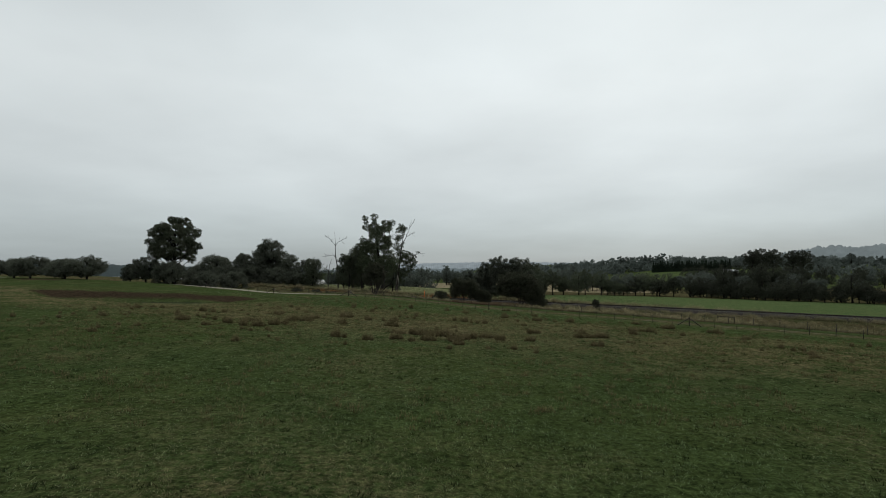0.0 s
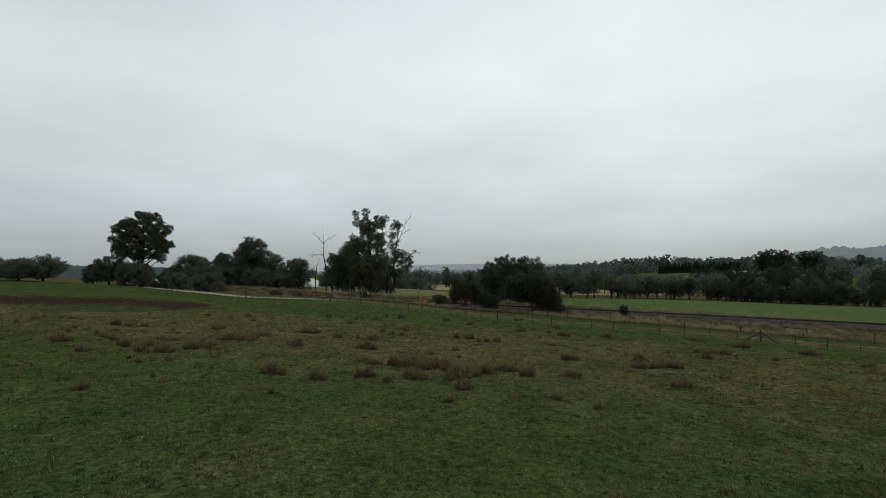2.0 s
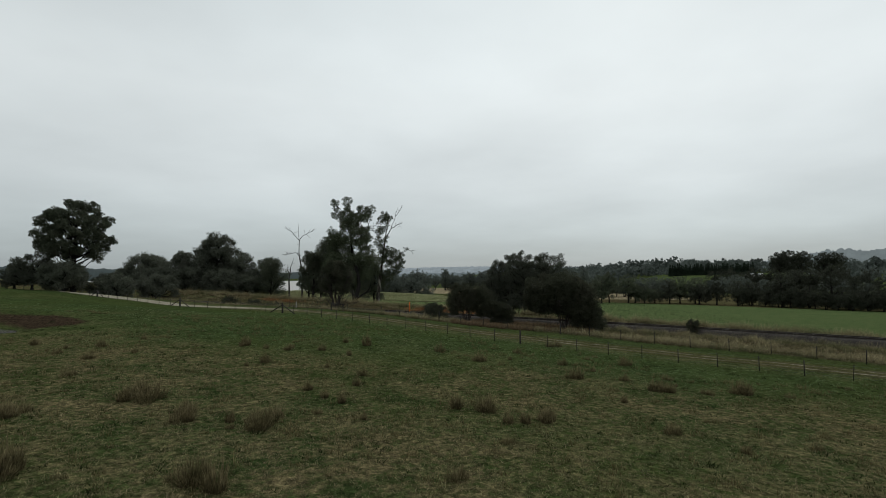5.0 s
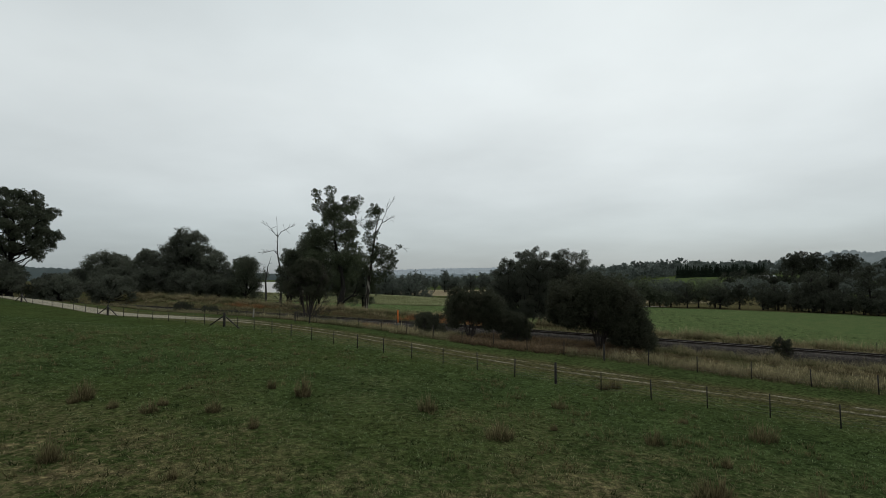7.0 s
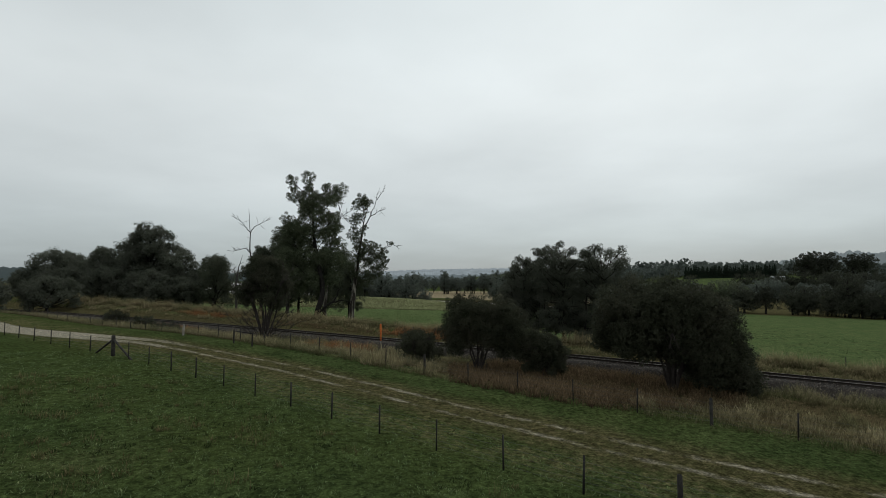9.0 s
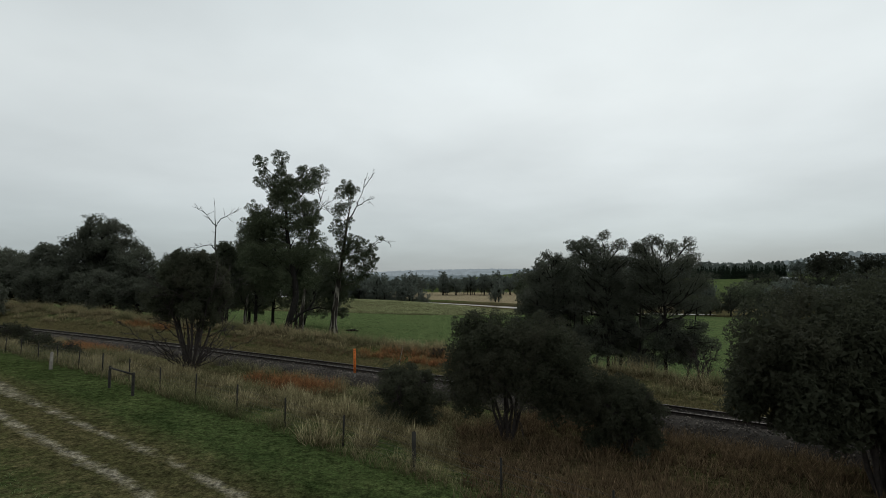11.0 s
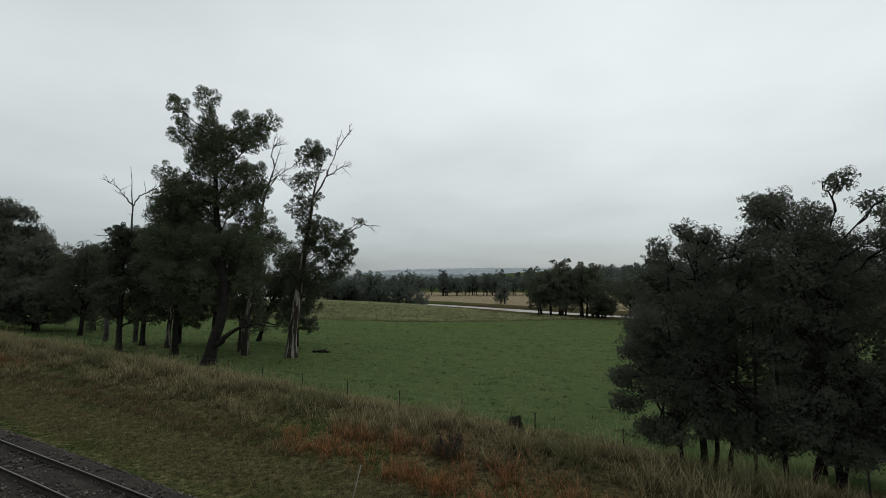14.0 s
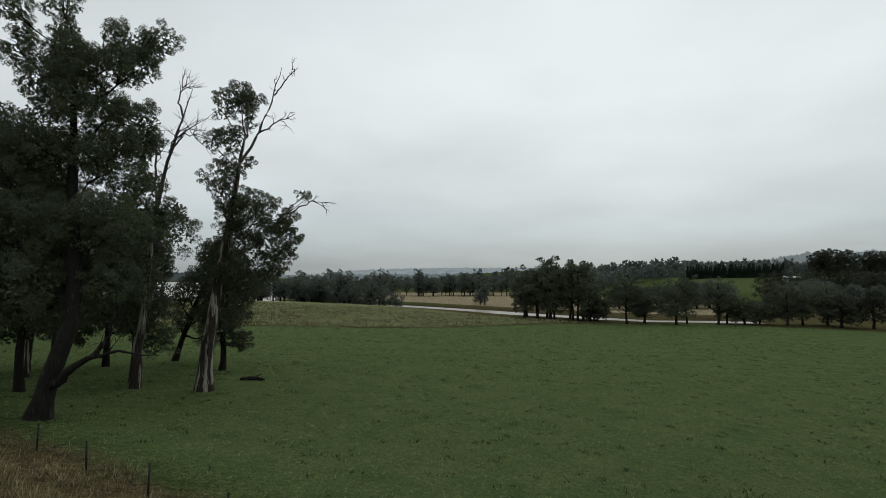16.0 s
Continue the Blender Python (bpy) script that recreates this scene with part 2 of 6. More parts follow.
def streaked_bark(name, dark, pale, share):
    """Bark that peels in long strips: pale wood between hanging dark ribbons."""
    m = Nodes(name)
    tall = m.put("ShaderNodeVectorMath", {0: m.place(), 1: (3.2, 3.2, 0.28)}, operation="MULTIPLY").outputs[0]
    strips, grain = m.noise(1.0, 4, 0.6, tall), m.noise(22, 3)
    fine = m.noise(4.0, 3, 0.6, tall)
    col = m.mix(m.ramp(strips, share, share + 0.07), dark, pale)
    col = m.mix(1.0, col, m.mix(m.ramp(fine, 0.3, 0.7), (0.55, 0.55, 0.55), (1.3, 1.3, 1.3)), "MULTIPLY")
    return m.done(col, 0.9, m.math("ADD", fine, m.math("MULTIPLY", grain, 0.4)), 0.9, 0.05, spec=0.15)


M_BARK = streaked_bark("dark_bark", (0.017, 0.015, 0.013), (0.036, 0.032, 0.029), 0.58)
M_BLACKBARK = plain("furrowed_black_bark", (0.010, 0.009, 0.008), (0.026, 0.022, 0.019), 2.0, 26, 0.95, 0.9, 0.03, spec=0.1)
M_GUMBARK = streaked_bark("peeling_gum_bark", (0.035, 0.029, 0.024), (0.27, 0.245, 0.21), 0.50)
M_DEADWOOD = plain("grey_deadwood", (0.035, 0.031, 0.028), (0.085, 0.078, 0.07), 1.2, 16, 0.85, 0.6, 0.02)
M_TWIG = plain("dark_twig", (0.03, 0.024, 0.021), (0.055, 0.045, 0.04), 3, 30, 0.9, 0.4, 0.005)
M_GUMLEAF = leafy("gum_leaf", (0.044, 0.056, 0.032), (0.118, 0.136, 0.080), (0.082, 0.092, 0.055), through_light=0.4)
M_DARKLEAF = leafy("dark_leaf", (0.068, 0.080, 0.054), (0.120, 0.134, 0.088), (0.100, 0.104, 0.072), through_light=0.5)
M_BUSHLEAF = leafy("tea_tree_leaf", (0.040, 0.044, 0.028), (0.070, 0.075, 0.048), (0.066, 0.064, 0.044), through_light=0.45)
M_WOODLEAF = leafy("woodland_leaf", (0.034, 0.038, 0.027), (0.070, 0.076, 0.053), (0.056, 0.058, 0.043), through_light=0.4)
# Paler than near leaves: distance haze is put into these two leaf colours.
M_MIDHAZELEAF = leafy("riverside_leaf_hazed", (0.055, 0.067, 0.044), (0.132, 0.149, 0.094), (0.098, 0.103, 0.071), through_light=0.35)
M_MISTLEAF = leafy("distant_leaf_hazed", (0.070, 0.084, 0.070), (0.150, 0.170, 0.140), (0.115, 0.125, 0.108), through_light=0.4)
M_BLACKLEAF = leafy("blackwood_leaf", (0.086, 0.095, 0.070), (0.128, 0.138, 0.104), (0.112, 0.116, 0.092), through_light=0.5)
M_PINELEAF = leafy("conifer_needles", (0.016, 0.026, 0.017), (0.034, 0.049, 0.031), (0.026, 0.036, 0.023))
# Ridge woods are paler still: the veil of air is painted into the leaves.
M_FARHAZELEAF = leafy("far_wood_leaf_hazed", (0.10, 0.12, 0.105), (0.18, 0.205, 0.185), (0.14, 0.16, 0.145), 0.0, 0.45)
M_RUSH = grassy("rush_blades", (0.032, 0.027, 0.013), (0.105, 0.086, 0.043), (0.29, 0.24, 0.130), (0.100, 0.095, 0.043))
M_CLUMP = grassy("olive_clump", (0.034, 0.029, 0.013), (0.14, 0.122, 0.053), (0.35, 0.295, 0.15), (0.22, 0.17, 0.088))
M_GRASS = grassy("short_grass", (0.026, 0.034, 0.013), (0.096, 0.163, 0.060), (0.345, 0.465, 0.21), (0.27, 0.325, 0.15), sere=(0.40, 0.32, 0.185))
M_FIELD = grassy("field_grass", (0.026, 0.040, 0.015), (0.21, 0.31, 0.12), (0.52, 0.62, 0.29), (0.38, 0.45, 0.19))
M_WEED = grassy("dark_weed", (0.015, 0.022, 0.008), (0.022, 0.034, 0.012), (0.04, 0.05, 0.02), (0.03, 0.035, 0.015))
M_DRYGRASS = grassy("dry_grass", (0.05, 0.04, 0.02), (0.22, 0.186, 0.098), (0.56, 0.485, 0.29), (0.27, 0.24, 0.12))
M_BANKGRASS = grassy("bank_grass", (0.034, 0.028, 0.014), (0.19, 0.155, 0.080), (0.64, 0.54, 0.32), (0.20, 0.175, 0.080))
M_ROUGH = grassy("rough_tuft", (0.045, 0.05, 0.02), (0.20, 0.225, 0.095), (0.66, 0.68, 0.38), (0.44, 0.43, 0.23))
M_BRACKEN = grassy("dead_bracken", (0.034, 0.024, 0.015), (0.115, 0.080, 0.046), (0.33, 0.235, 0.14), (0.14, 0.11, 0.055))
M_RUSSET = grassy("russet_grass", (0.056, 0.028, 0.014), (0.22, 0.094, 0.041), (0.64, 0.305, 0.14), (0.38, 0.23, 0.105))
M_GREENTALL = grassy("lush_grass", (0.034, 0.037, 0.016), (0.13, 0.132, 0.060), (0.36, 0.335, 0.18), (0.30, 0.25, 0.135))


def water_material(name, tint, rough):
    m = Nodes(name)
    ripple = m.noise(1.3, 4)
    col = m.mix(ripple, tint, tuple(0.7 * c for c in tint))
    m.bsdf.inputs["IOR"].default_value = 1.33
    return m.done(col, rough, ripple, 0.02, 0.01, spec=0.9)


M_WATER = water_material("grey_water", (0.05, 0.05, 0.042), 0.12)
# River and lake share one pale base colour.
M_RIVER = water_material("pale_river_water", (0.34, 0.30, 0.26), 0.3)
M_ROOF = plain("pale_tin_roof", (0.62, 0.64, 0.65), (0.5, 0.52, 0.53), 0.5, 8, 0.45, 0.1, 0.01)
M_SHEDWALL = plain("cream_cladding", (0.5, 0.48, 0.42), (0.42, 0.4, 0.36), 0.5, 8, 0.7, 0.1, 0.01)


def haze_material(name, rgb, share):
    """Far hills as a backdrop: a mile of mist is painted into their colour, and share of it glows."""
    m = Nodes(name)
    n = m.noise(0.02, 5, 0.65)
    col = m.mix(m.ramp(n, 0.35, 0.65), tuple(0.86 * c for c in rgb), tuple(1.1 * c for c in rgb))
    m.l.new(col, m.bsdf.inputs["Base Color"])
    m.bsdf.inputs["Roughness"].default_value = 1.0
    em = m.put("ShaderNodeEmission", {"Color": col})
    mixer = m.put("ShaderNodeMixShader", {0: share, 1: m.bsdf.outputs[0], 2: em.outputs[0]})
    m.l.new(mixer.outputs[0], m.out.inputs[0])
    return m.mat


# ---- mesh helpers ----
def mesh_of(name, verts, faces, material=None, smooth=False):
    """A mesh from arrays: faces all have the same number of corners."""
    verts, faces = np.asarray(verts, np.float32), np.asarray(faces, np.int32)
    me = bpy.data.meshes.new(name)
    k = faces.shape[1]
    me.vertices.add(len(verts))
    me.vertices.foreach_set("co", verts.ravel())
    me.loops.add(faces.size)
    me.loops.foreach_set("vertex_index", faces.ravel())
    me.polygons.add(len(faces))
    me.polygons.foreach_set("loop_start", np.arange(0, faces.size, k, dtype=np.int32))
    me.update(calc_edges=True)
    if smooth:
        me.polygons.foreach_set("use_smooth", np.ones(len(faces), bool))
    if material:
        me.materials.append(material)
    me.validate()
    return me


def part(name, data, parent=None, label="", at=None):
    ob = new(name, data)
    if at is not None:
        ob.location = at
    if parent is not None:
        ob.parent = parent
    return tagged(ob, label) if label else ob


def thing(name, at, label, category, group="", kind=""):
    ob = new(name)
    ob.empty_display_size = 0.3
    ob.location = at
    return tagged(ob, label, category, group, kind)


def joined(pieces):
    vs, fs, base = [], [], 0
    for v, f in pieces:
        vs.append(np.asarray(v, float))
        fs.append(np.asarray(f, int) + base)
        base += len(v)
    return np.concatenate(vs), np.concatenate(fs)


def box(cx, cy, cz, sx, sy, sz, turn=0.0):
    """A box with its centre and sizes, turned about z (radians)."""
    v = np.array([(x, y, z) for x in (-0.5, 0.5) for y in (-0.5, 0.5) for z in (-0.5, 0.5)]) * (sx, sy, sz)
    c, s = math.cos(turn), math.sin(turn)
    v = np.stack([v[:, 0] * c - v[:, 1] * s + cx, v[:, 0] * s + v[:, 1] * c + cy, v[:, 2] + cz], 1)
    return v, np.array([(0, 1, 3, 2), (4, 6, 7, 5), (0, 4, 5, 1), (2, 3, 7, 6), (0, 2, 6, 4), (1, 5, 7, 3)])


def tube(path, radii, sides=6):
    """A tapered tube along a path, closed at both ends by narrowing."""
    path, radii = np.asarray(path, float), np.asarray(radii, float)
    tang = np.gradient(path, axis=0)
    tang /= np.linalg.norm(tang, axis=1, keepdims=True) + 1e-9
    ref = np.where(np.abs(tang[:, 2:3]) > 0.9, np.array([[1.0, 0, 0]]), np.array([[0, 0, 1.0]]))
    a = np.cross(tang, ref)
    a /= np.linalg.norm(a, axis=1, keepdims=True) + 1e-9
    b = np.cross(tang, a)
    ang = np.arange(sides) * 2 * np.pi / sides
    v = path[:, None] + radii[:, None, None] * (np.cos(ang)[None, :, None] * a[:, None] + np.sin(ang)[None, :, None] * b[:, None])
    k = len(path)
    i, j = np.meshgrid(np.arange(k - 1), np.arange(sides), indexing="ij")
    jn = (j + 1) % sides
    f = np.stack([i * sides + j, i * sides + jn, (i + 1) * sides + jn, (i + 1) * sides + j], -1).reshape(-1, 4)
    caps = [[(k - 1) * sides + q for q in (0, 1, sides // 2, sides - 1)], [q for q in (sides - 1, sides // 2, 1, 0)]]
    return v.reshape(-1, 3), np.concatenate([f, np.array(caps)])


# ---- the lie of the land ----
def step(v, lo, hi):
    t = np.clip((v - lo) / (hi - lo), 0, 1)
    return t * t * (3 - 2 * t)


def bumpy(x, y, size, seed):
    """Smooth, cheap waves that never repeat within the place."""
    r = np.random.RandomState(seed)
    out = 0
    for k in range(5):
        a, p, w = r.uniform(0, 6.28), r.uniform(0, 6.28), (1.0 + 0.55 * k) / size
        out = out + np.sin((x * math.cos(a) + y * math.sin(a)) * w * 6.28 + p) / (1 + 0.5 * k)
    return out / 3


CELLS = np.random.RandomState(909).rand(256, 256)


def lumps(x, y, size, seed=0):
    """Value noise between 0 and 1 with cells of the given size."""
    u, v = np.asarray(x, float) / size + 17.3 * seed, np.asarray(y, float) / size + 9.7 * seed
    i, j = np.floor(u).astype(int), np.floor(v).astype(int)
    p, q = step(u - i, 0, 1), step(v - j, 0, 1)
    a, b = CELLS[i % 256, j % 256], CELLS[(i + 1) % 256, j % 256]
    c, d = CELLS[i % 256, (j + 1) % 256], CELLS[(i + 1) % 256, (j + 1) % 256]
    return (a * (1 - p) + b * p) * (1 - q) + (c * (1 - p) + d * p) * q


def across(x, y):
    """Metres across the fences, lane and railway; they all run at about right angles to it."""
    return 0.568 * x + 0.823 * y


def along(x, y):
    return 0.823 * x - 0.568 * y


RAIL_SLOPE, RAIL_BEND, RAIL_Y0, RAIL_Z0 = -0.61, -0.0012, 113.12, -0.61


def rail_z(x):
    return RAIL_Z0 - 0.011 * np.clip(x, -90, 90)


def rail_y(x):
    """The railway's middle line: a long gentle bend."""
    q = np.clip(x, -70, 70)
    return RAIL_Y0 + RAIL_SLOPE * x + RAIL_BEND * (q * q + 2 * q * (x - q))


def rail_off(x, y):
    """Metres north of the railway's middle line."""
    return (y - rail_y(x)) / math.sqrt(1 + RAIL_SLOPE ** 2)


def to_line(x, y, pts):
    """Distance to a line of points."""
    d = np.full(np.shape(x), 1e9)
    for (ax, ay), (bx, by) in zip(pts, pts[1:]):
        ux, uy = bx - ax, by - ay
        t = np.clip(((x - ax) * ux + (y - ay) * uy) / (ux * ux + uy * uy), 0, 1)
        d = np.minimum(d, np.hypot(x - ax - t * ux, y - ay - t * uy))
    return d


RIVER = ((-420, 520), (-150, 420), (-8, 334), (36, 284), (66, 256), (130, 247), (260, 300))
DAM = (-47.0, 79.8, 18.5, 7.4)
LAKE_Z, RIVER_Z, DAM_Z = -7.4, -6.75, 0.15


def dam_ring(x, y):
    return np.hypot((x - DAM[0]) / DAM[2], (y - DAM[1]) / DAM[3]) + 0.10 * bumpy(x, y, 17, 5)


def height(x, y):
    x, y = np.asarray(x, float), np.asarray(y, float)
    xc = np.where(x < -75, -75 - 20 * np.tanh((-75 - x) / 40), x)
    xr = np.where(xc > 60, 60 + 40 * np.tanh((xc - 60) / 60), xc)
    a = -0.45 - 0.042 * xr + np.clip(40 - y, 0, 60) * 0.012 + 0.06 * bumpy(x, y, 23, 1)
    a = a - 0.26 * np.tanh(x / 8) * np.exp(-(x / 24) ** 2 - ((across(x, y) - 72) / 13) ** 2)
    a = a - 0.62 * step(-x, 15, 38) * step(across(x, y), 60, 68)
    # the fields north of the railway fall gently towards the river
    b = 0.1 - 0.042 * x - 0.0209 * y
    b = -5.9 + np.log1p(np.exp((b + 5.9) / 0.8)) * 0.8
    b = np.where(b > 2.5, 2.5 + np.tanh((b - 2.5) / 3) * 2, b) + 0.07 * bumpy(x, y, 31, 2)
    off = rail_off(x, y)
    bank = 1.0 * step(off, -14, -4) + 0.75 * np.exp(-((off - 10.5) / 4.0) ** 2)
    b = b + bank * (1 - step(off, 12, 27)) * (1 - step(np.abs(x), 90, 170))
    z = a + (b - a) * step(off, -13, -4.5)
    near = (1 - step(np.abs(off), 3.0, 8.5)) * (1 - step(np.abs(x), 100, 150))
    z = z + (rail_z(x) - 0.66 - z) * near * 0.9
    # rough rise before the river, and the wooded country beyond
    z = z + 1.7 * np.exp(-((x + 34) / 40) ** 2 - ((y - 268) / 34) ** 2)
    river = to_line(x, y, RIVER)
    wide = np.interp(x, (30, 62), (7.5, 3.2))
    z = z - (z + 8.0) * (1 - step(river, wide, wide + 7)) * step(y, 225, 246) * (1 - step(x, 84, 104))
    z = z + 18 * step(y, 330, 820) * step(x, 40, 330) + 14 * step(y, 500, 1500) * step(x, -20, 160)
    z = z + 9 * step(y, 385, 474) * (1 - step(y, 500, 600)) * step(x, 130, 205) * (1 - step(x, 300, 380))
    lake = step(-x - 0.28 * y, -75, 0) * step(y + 0.22 * x, 290, 420) * (1 - step(y, 1500, 1750))
    z = z - (z + 9.5) * lake
    z = z + 9 * step(-x - 0.1 * y, 60, 240) * step(y, 1500, 1900)
    # the farm dam, scooped out of the slope with a raised rim
    ring = dam_ring(x, y)
    back = step(y, DAM[1] - 4, DAM[1] + 4)
    z = z - 0.6 * np.exp(-((x + 44) / 19) ** 2 - ((y - 69) / 9) ** 2)
    rim = 0.25 * back * np.exp(-((ring - 1.22) / 0.17) ** 2)
    z = np.where(ring < 1.8, z + rim - (z + rim + 0.4) * (1 - step(ring, 0.42, 1.14 - 0.06 * back)), z)
    z = z + 0.7 * np.exp(-((x + 88) / 9) ** 2 - ((y - 112) / 4) ** 2)
    return z


def spread(near_lo, near_hi, pitch, far_lo, far_hi, grow=1.13):
    """Grid lines: close ones in the near part, wider and wider ones out to the horizon."""
    mid = list(np.arange(near_lo, near_hi, pitch))
    hi, d = [near_hi], pitch
    while hi[-1] < far_hi:
        d *= grow
        hi.append(hi[-1] + d)
    lo, d = [near_lo], pitch
    while lo[-1] > far_lo:
        d *= grow
        lo.append(lo[-1] - d)
    return np.array(lo[:0:-1] + mid + hi)


def field_edge(x):
    """How far the green field reaches."""
    return np.interp(x, (-90, -40, -5, 35, 70, 100, 125, 190), (196, 206, 213, 238, 244, 222, 196, 140))


def brownness(x, y):
    """How far the paddock's grass has browned: most among the rushes and on the bare rise it starts from."""
    rushy = np.exp(-((y - 50 + 0.35 * x) / 13) ** 2)
    patchy = 0.55 * (lumps(x, y, 9, 1) - 0.5) + 0.5 * (lumps(x, y, 3.2, 2) - 0.5)
    return np.clip(0.06 + 0.85 * rushy + 0.3 * np.exp(-((y - 8 + 0.35 * x) / 9) ** 2) + 0.06 * step(x, 14, 34) + 0.55 * np.exp(-((y - 63 + 0.2 * x) / 6) ** 2) + 0.5 * np.exp(-((x + 15) / 7) ** 2 - ((y - 67) / 6) ** 2) + 0.9 * patchy, 0, 1) * (1 - step(across(x, y), 60, 68))


def build_ground():
    xs, ys = spread(-98, 72, 1.0, -4200, 4200), spread(-12, 315, 1.0, -3000, 4600)
    gx, gy = np.meshgrid(xs, ys)
    x, y = gx.ravel(), gy.ravel()
    z = height(x, y)
    w, h = len(xs), len(ys)
    i, j = np.meshgrid(np.arange(w - 1), np.arange(h - 1))
    q = (j * w + i).ravel()
    me = mesh_of("ground", np.stack([x, y, z], 1), np.stack([q, q + 1, q + 1 + w, q + w], 1), M_GROUND, True)
    n, off, s = across(x, y), rail_off(x, y), along(x, y)
    brown = brownness(x, y)
    brown = brown + 0.6 * step(n, 70, 72) * (1 - step(n, 76.3, 77.8)) + 0.1 * step(n, 77, 78) * (1 - step(n, 79.5, 80.5)) + 0.85 * step(n, 80, 82) * (1 - step(off, 14, 19))
    brown = np.where((off > 2.5) & (off < 7), 0.72, np.where(off > 20, 0.22, brown))
    rough = step(y - field_edge(x) + 2.0 * bumpy(x, y, 21, 15), -2, 2) * step(off, 20, 30) * (1 - step(y, 320, 360))
    brown = np.maximum(brown, 0.75 * rough)
    dry = step(n, 80.2, 83) * (1 - step(off, -4.2, -2.5)) + step(off, 6.2, 9) * (1 - step(off, 14, 19))
    dry = dry * (0.75 + 0.5 * bumpy(x, y, 14, 9)) + 0.62 * rough
    dry = dry + 0.62 * step(off, 2.4, 3.0) * (1 - step(off, 6.2, 7.5))
    dry = dry + 0.6 * step(n, 80, 83) * step(-s, 92, 105) * (1 - step(off, -3, 0))
    past = y - field_edge(x) + 2.0 * bumpy(x, y, 21, 15)
    lush = step(off, 15, 20) * (1 - step(past, -2, 2))
    lush = np.maximum(lush, 0.6 * step(x, 178, 190) * step(y, 405, 415) * (1 - step(y, 480, 500)))
    river = to_line(x, y, RIVER)
    beyond = step(y + 0.8 * x, 300, 345) * step(y, 246, 262)
    straw = 0.12 * rough + np.clip(beyond * step(river, 17, 24) * (1 - step(y, 470, 560)) * (1 - step(x, 80, 150)), 0, 1)
    ring = dam_ring(x, y)
    soil = (1 - step(ring, 0.98, 1.10)) * (0.02 + 0.78 * step(ring, 0.66, 0.84) * step(y, DAM[1] - 1.0, DAM[1] + 2.5) + 0.22 * step(x, DAM[0] + 8, DAM[0] + 15)) + 0.55 * (1 - step(river, 12, 19)) * step(y + 0.8 * x, 300, 330) * step(y, 246, 262)
    soil = soil + 0.8 * np.exp(-((x + 88) / 9) ** 2 - ((y - 112) / 4) ** 2)
    for key, val in (("brown", brown), ("dry", dry), ("straw", straw), ("soil", soil), ("lush", lush)):
        at = me.attributes.new(key, "FLOAT", "POINT")
        at.data.foreach_set("value", np.clip(val, 0, 1).astype(np.float32))
    return tagged(new("ground", me), "green grazed pasture with brown rushy patches and dry verges", "ground", kind="structure")


build_ground()


def sheet(name, corners, z, label, material):
    """A level sheet of water; the land around it rises through it."""
    v = [(x, y, z) for x, y in corners]
    return tagged(new(name, mesh_of(name, v, [list(range(len(v)))], material)), label, "water", kind="structure")


sheet("water_dam", ((-65, 73.5), (-30.5, 73.5), (-30.5, 87), (-65, 87)), DAM_Z, "still grey water low in a farm dam", M_WATER)
sheet("water_river", ((-160, 240), (300, 240), (300, 445), (-160, 445)), RIVER_Z, "pale river under an overcast sky", M_RIVER)
sheet("water_lake", ((-2200, 300), (-20, 300), (-20, 1900), (-2200, 1900)), LAKE_Z, "wide pale lake under a dull sky", M_RIVER)


# ---- far hills ----
def far_hill(name, radius, a0, a1, top, depth, rough, material, seed, label):
    """A wooded ridge on an arc round the place; angles in degrees right of straight ahead."""
    r = np.random.RandomState(seed)
    k = 420
    ang = np.radians(np.linspace(a0, a1, k))
    t = np.linspace(0, 1, k)
    crest = np.interp(t, np.linspace(0, 1, len(top)), top)
    saw = np.convolve(r.rand(k + 8), np.ones(5) / 5, "same")[4:-4] + 0.6 * r.rand(k)
    crest = crest + (saw - 0.8) * rough
    rows = []
    for back, share in ((0, -0.2), (0.25, 0.45), (0.6, 0.85), (1.0, 1.0)):
        rr = radius + back * depth
        rows.append(np.stack([np.sin(ang) * rr, 60 + np.cos(ang) * rr, np.where(share < 0, -15, crest * share + (share < 0.99) * r.rand(k) * rough * 0.5)], 1))
    rows.append(rows[-1] * (1, 1, 0) + np.stack([np.sin(ang) * 60, np.cos(ang) * 60, np.full(k, -15.0)], 1))
    v = np.concatenate(rows)
    i, j = np.meshgrid(np.arange(k - 1), np.arange(len(rows) - 1))
    q = (j * k + i).ravel()
    me = mesh_of(name, v, np.stack([q, q + 1, q + 1 + k, q + k], 1), material, True)
    return tagged(new(name, me), label, "hills", kind="structure")


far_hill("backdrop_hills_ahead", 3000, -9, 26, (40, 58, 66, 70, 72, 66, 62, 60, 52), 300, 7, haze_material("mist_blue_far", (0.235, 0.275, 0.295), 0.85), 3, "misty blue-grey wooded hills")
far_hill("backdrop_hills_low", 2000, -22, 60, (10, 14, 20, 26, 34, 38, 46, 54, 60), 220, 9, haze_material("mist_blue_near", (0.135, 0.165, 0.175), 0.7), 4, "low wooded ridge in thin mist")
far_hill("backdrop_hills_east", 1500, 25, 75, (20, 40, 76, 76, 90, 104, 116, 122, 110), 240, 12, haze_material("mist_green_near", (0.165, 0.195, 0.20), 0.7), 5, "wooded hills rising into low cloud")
far_hill("backdrop_hills_lake", 1700, -80, -14, (46, 44, 46, 42, 40, 34, 26, 22, 18), 160, 7, haze_material("mist_lake_shore", (0.045, 0.06, 0.06), 0.5), 6, "dark wooded shore across the lake")


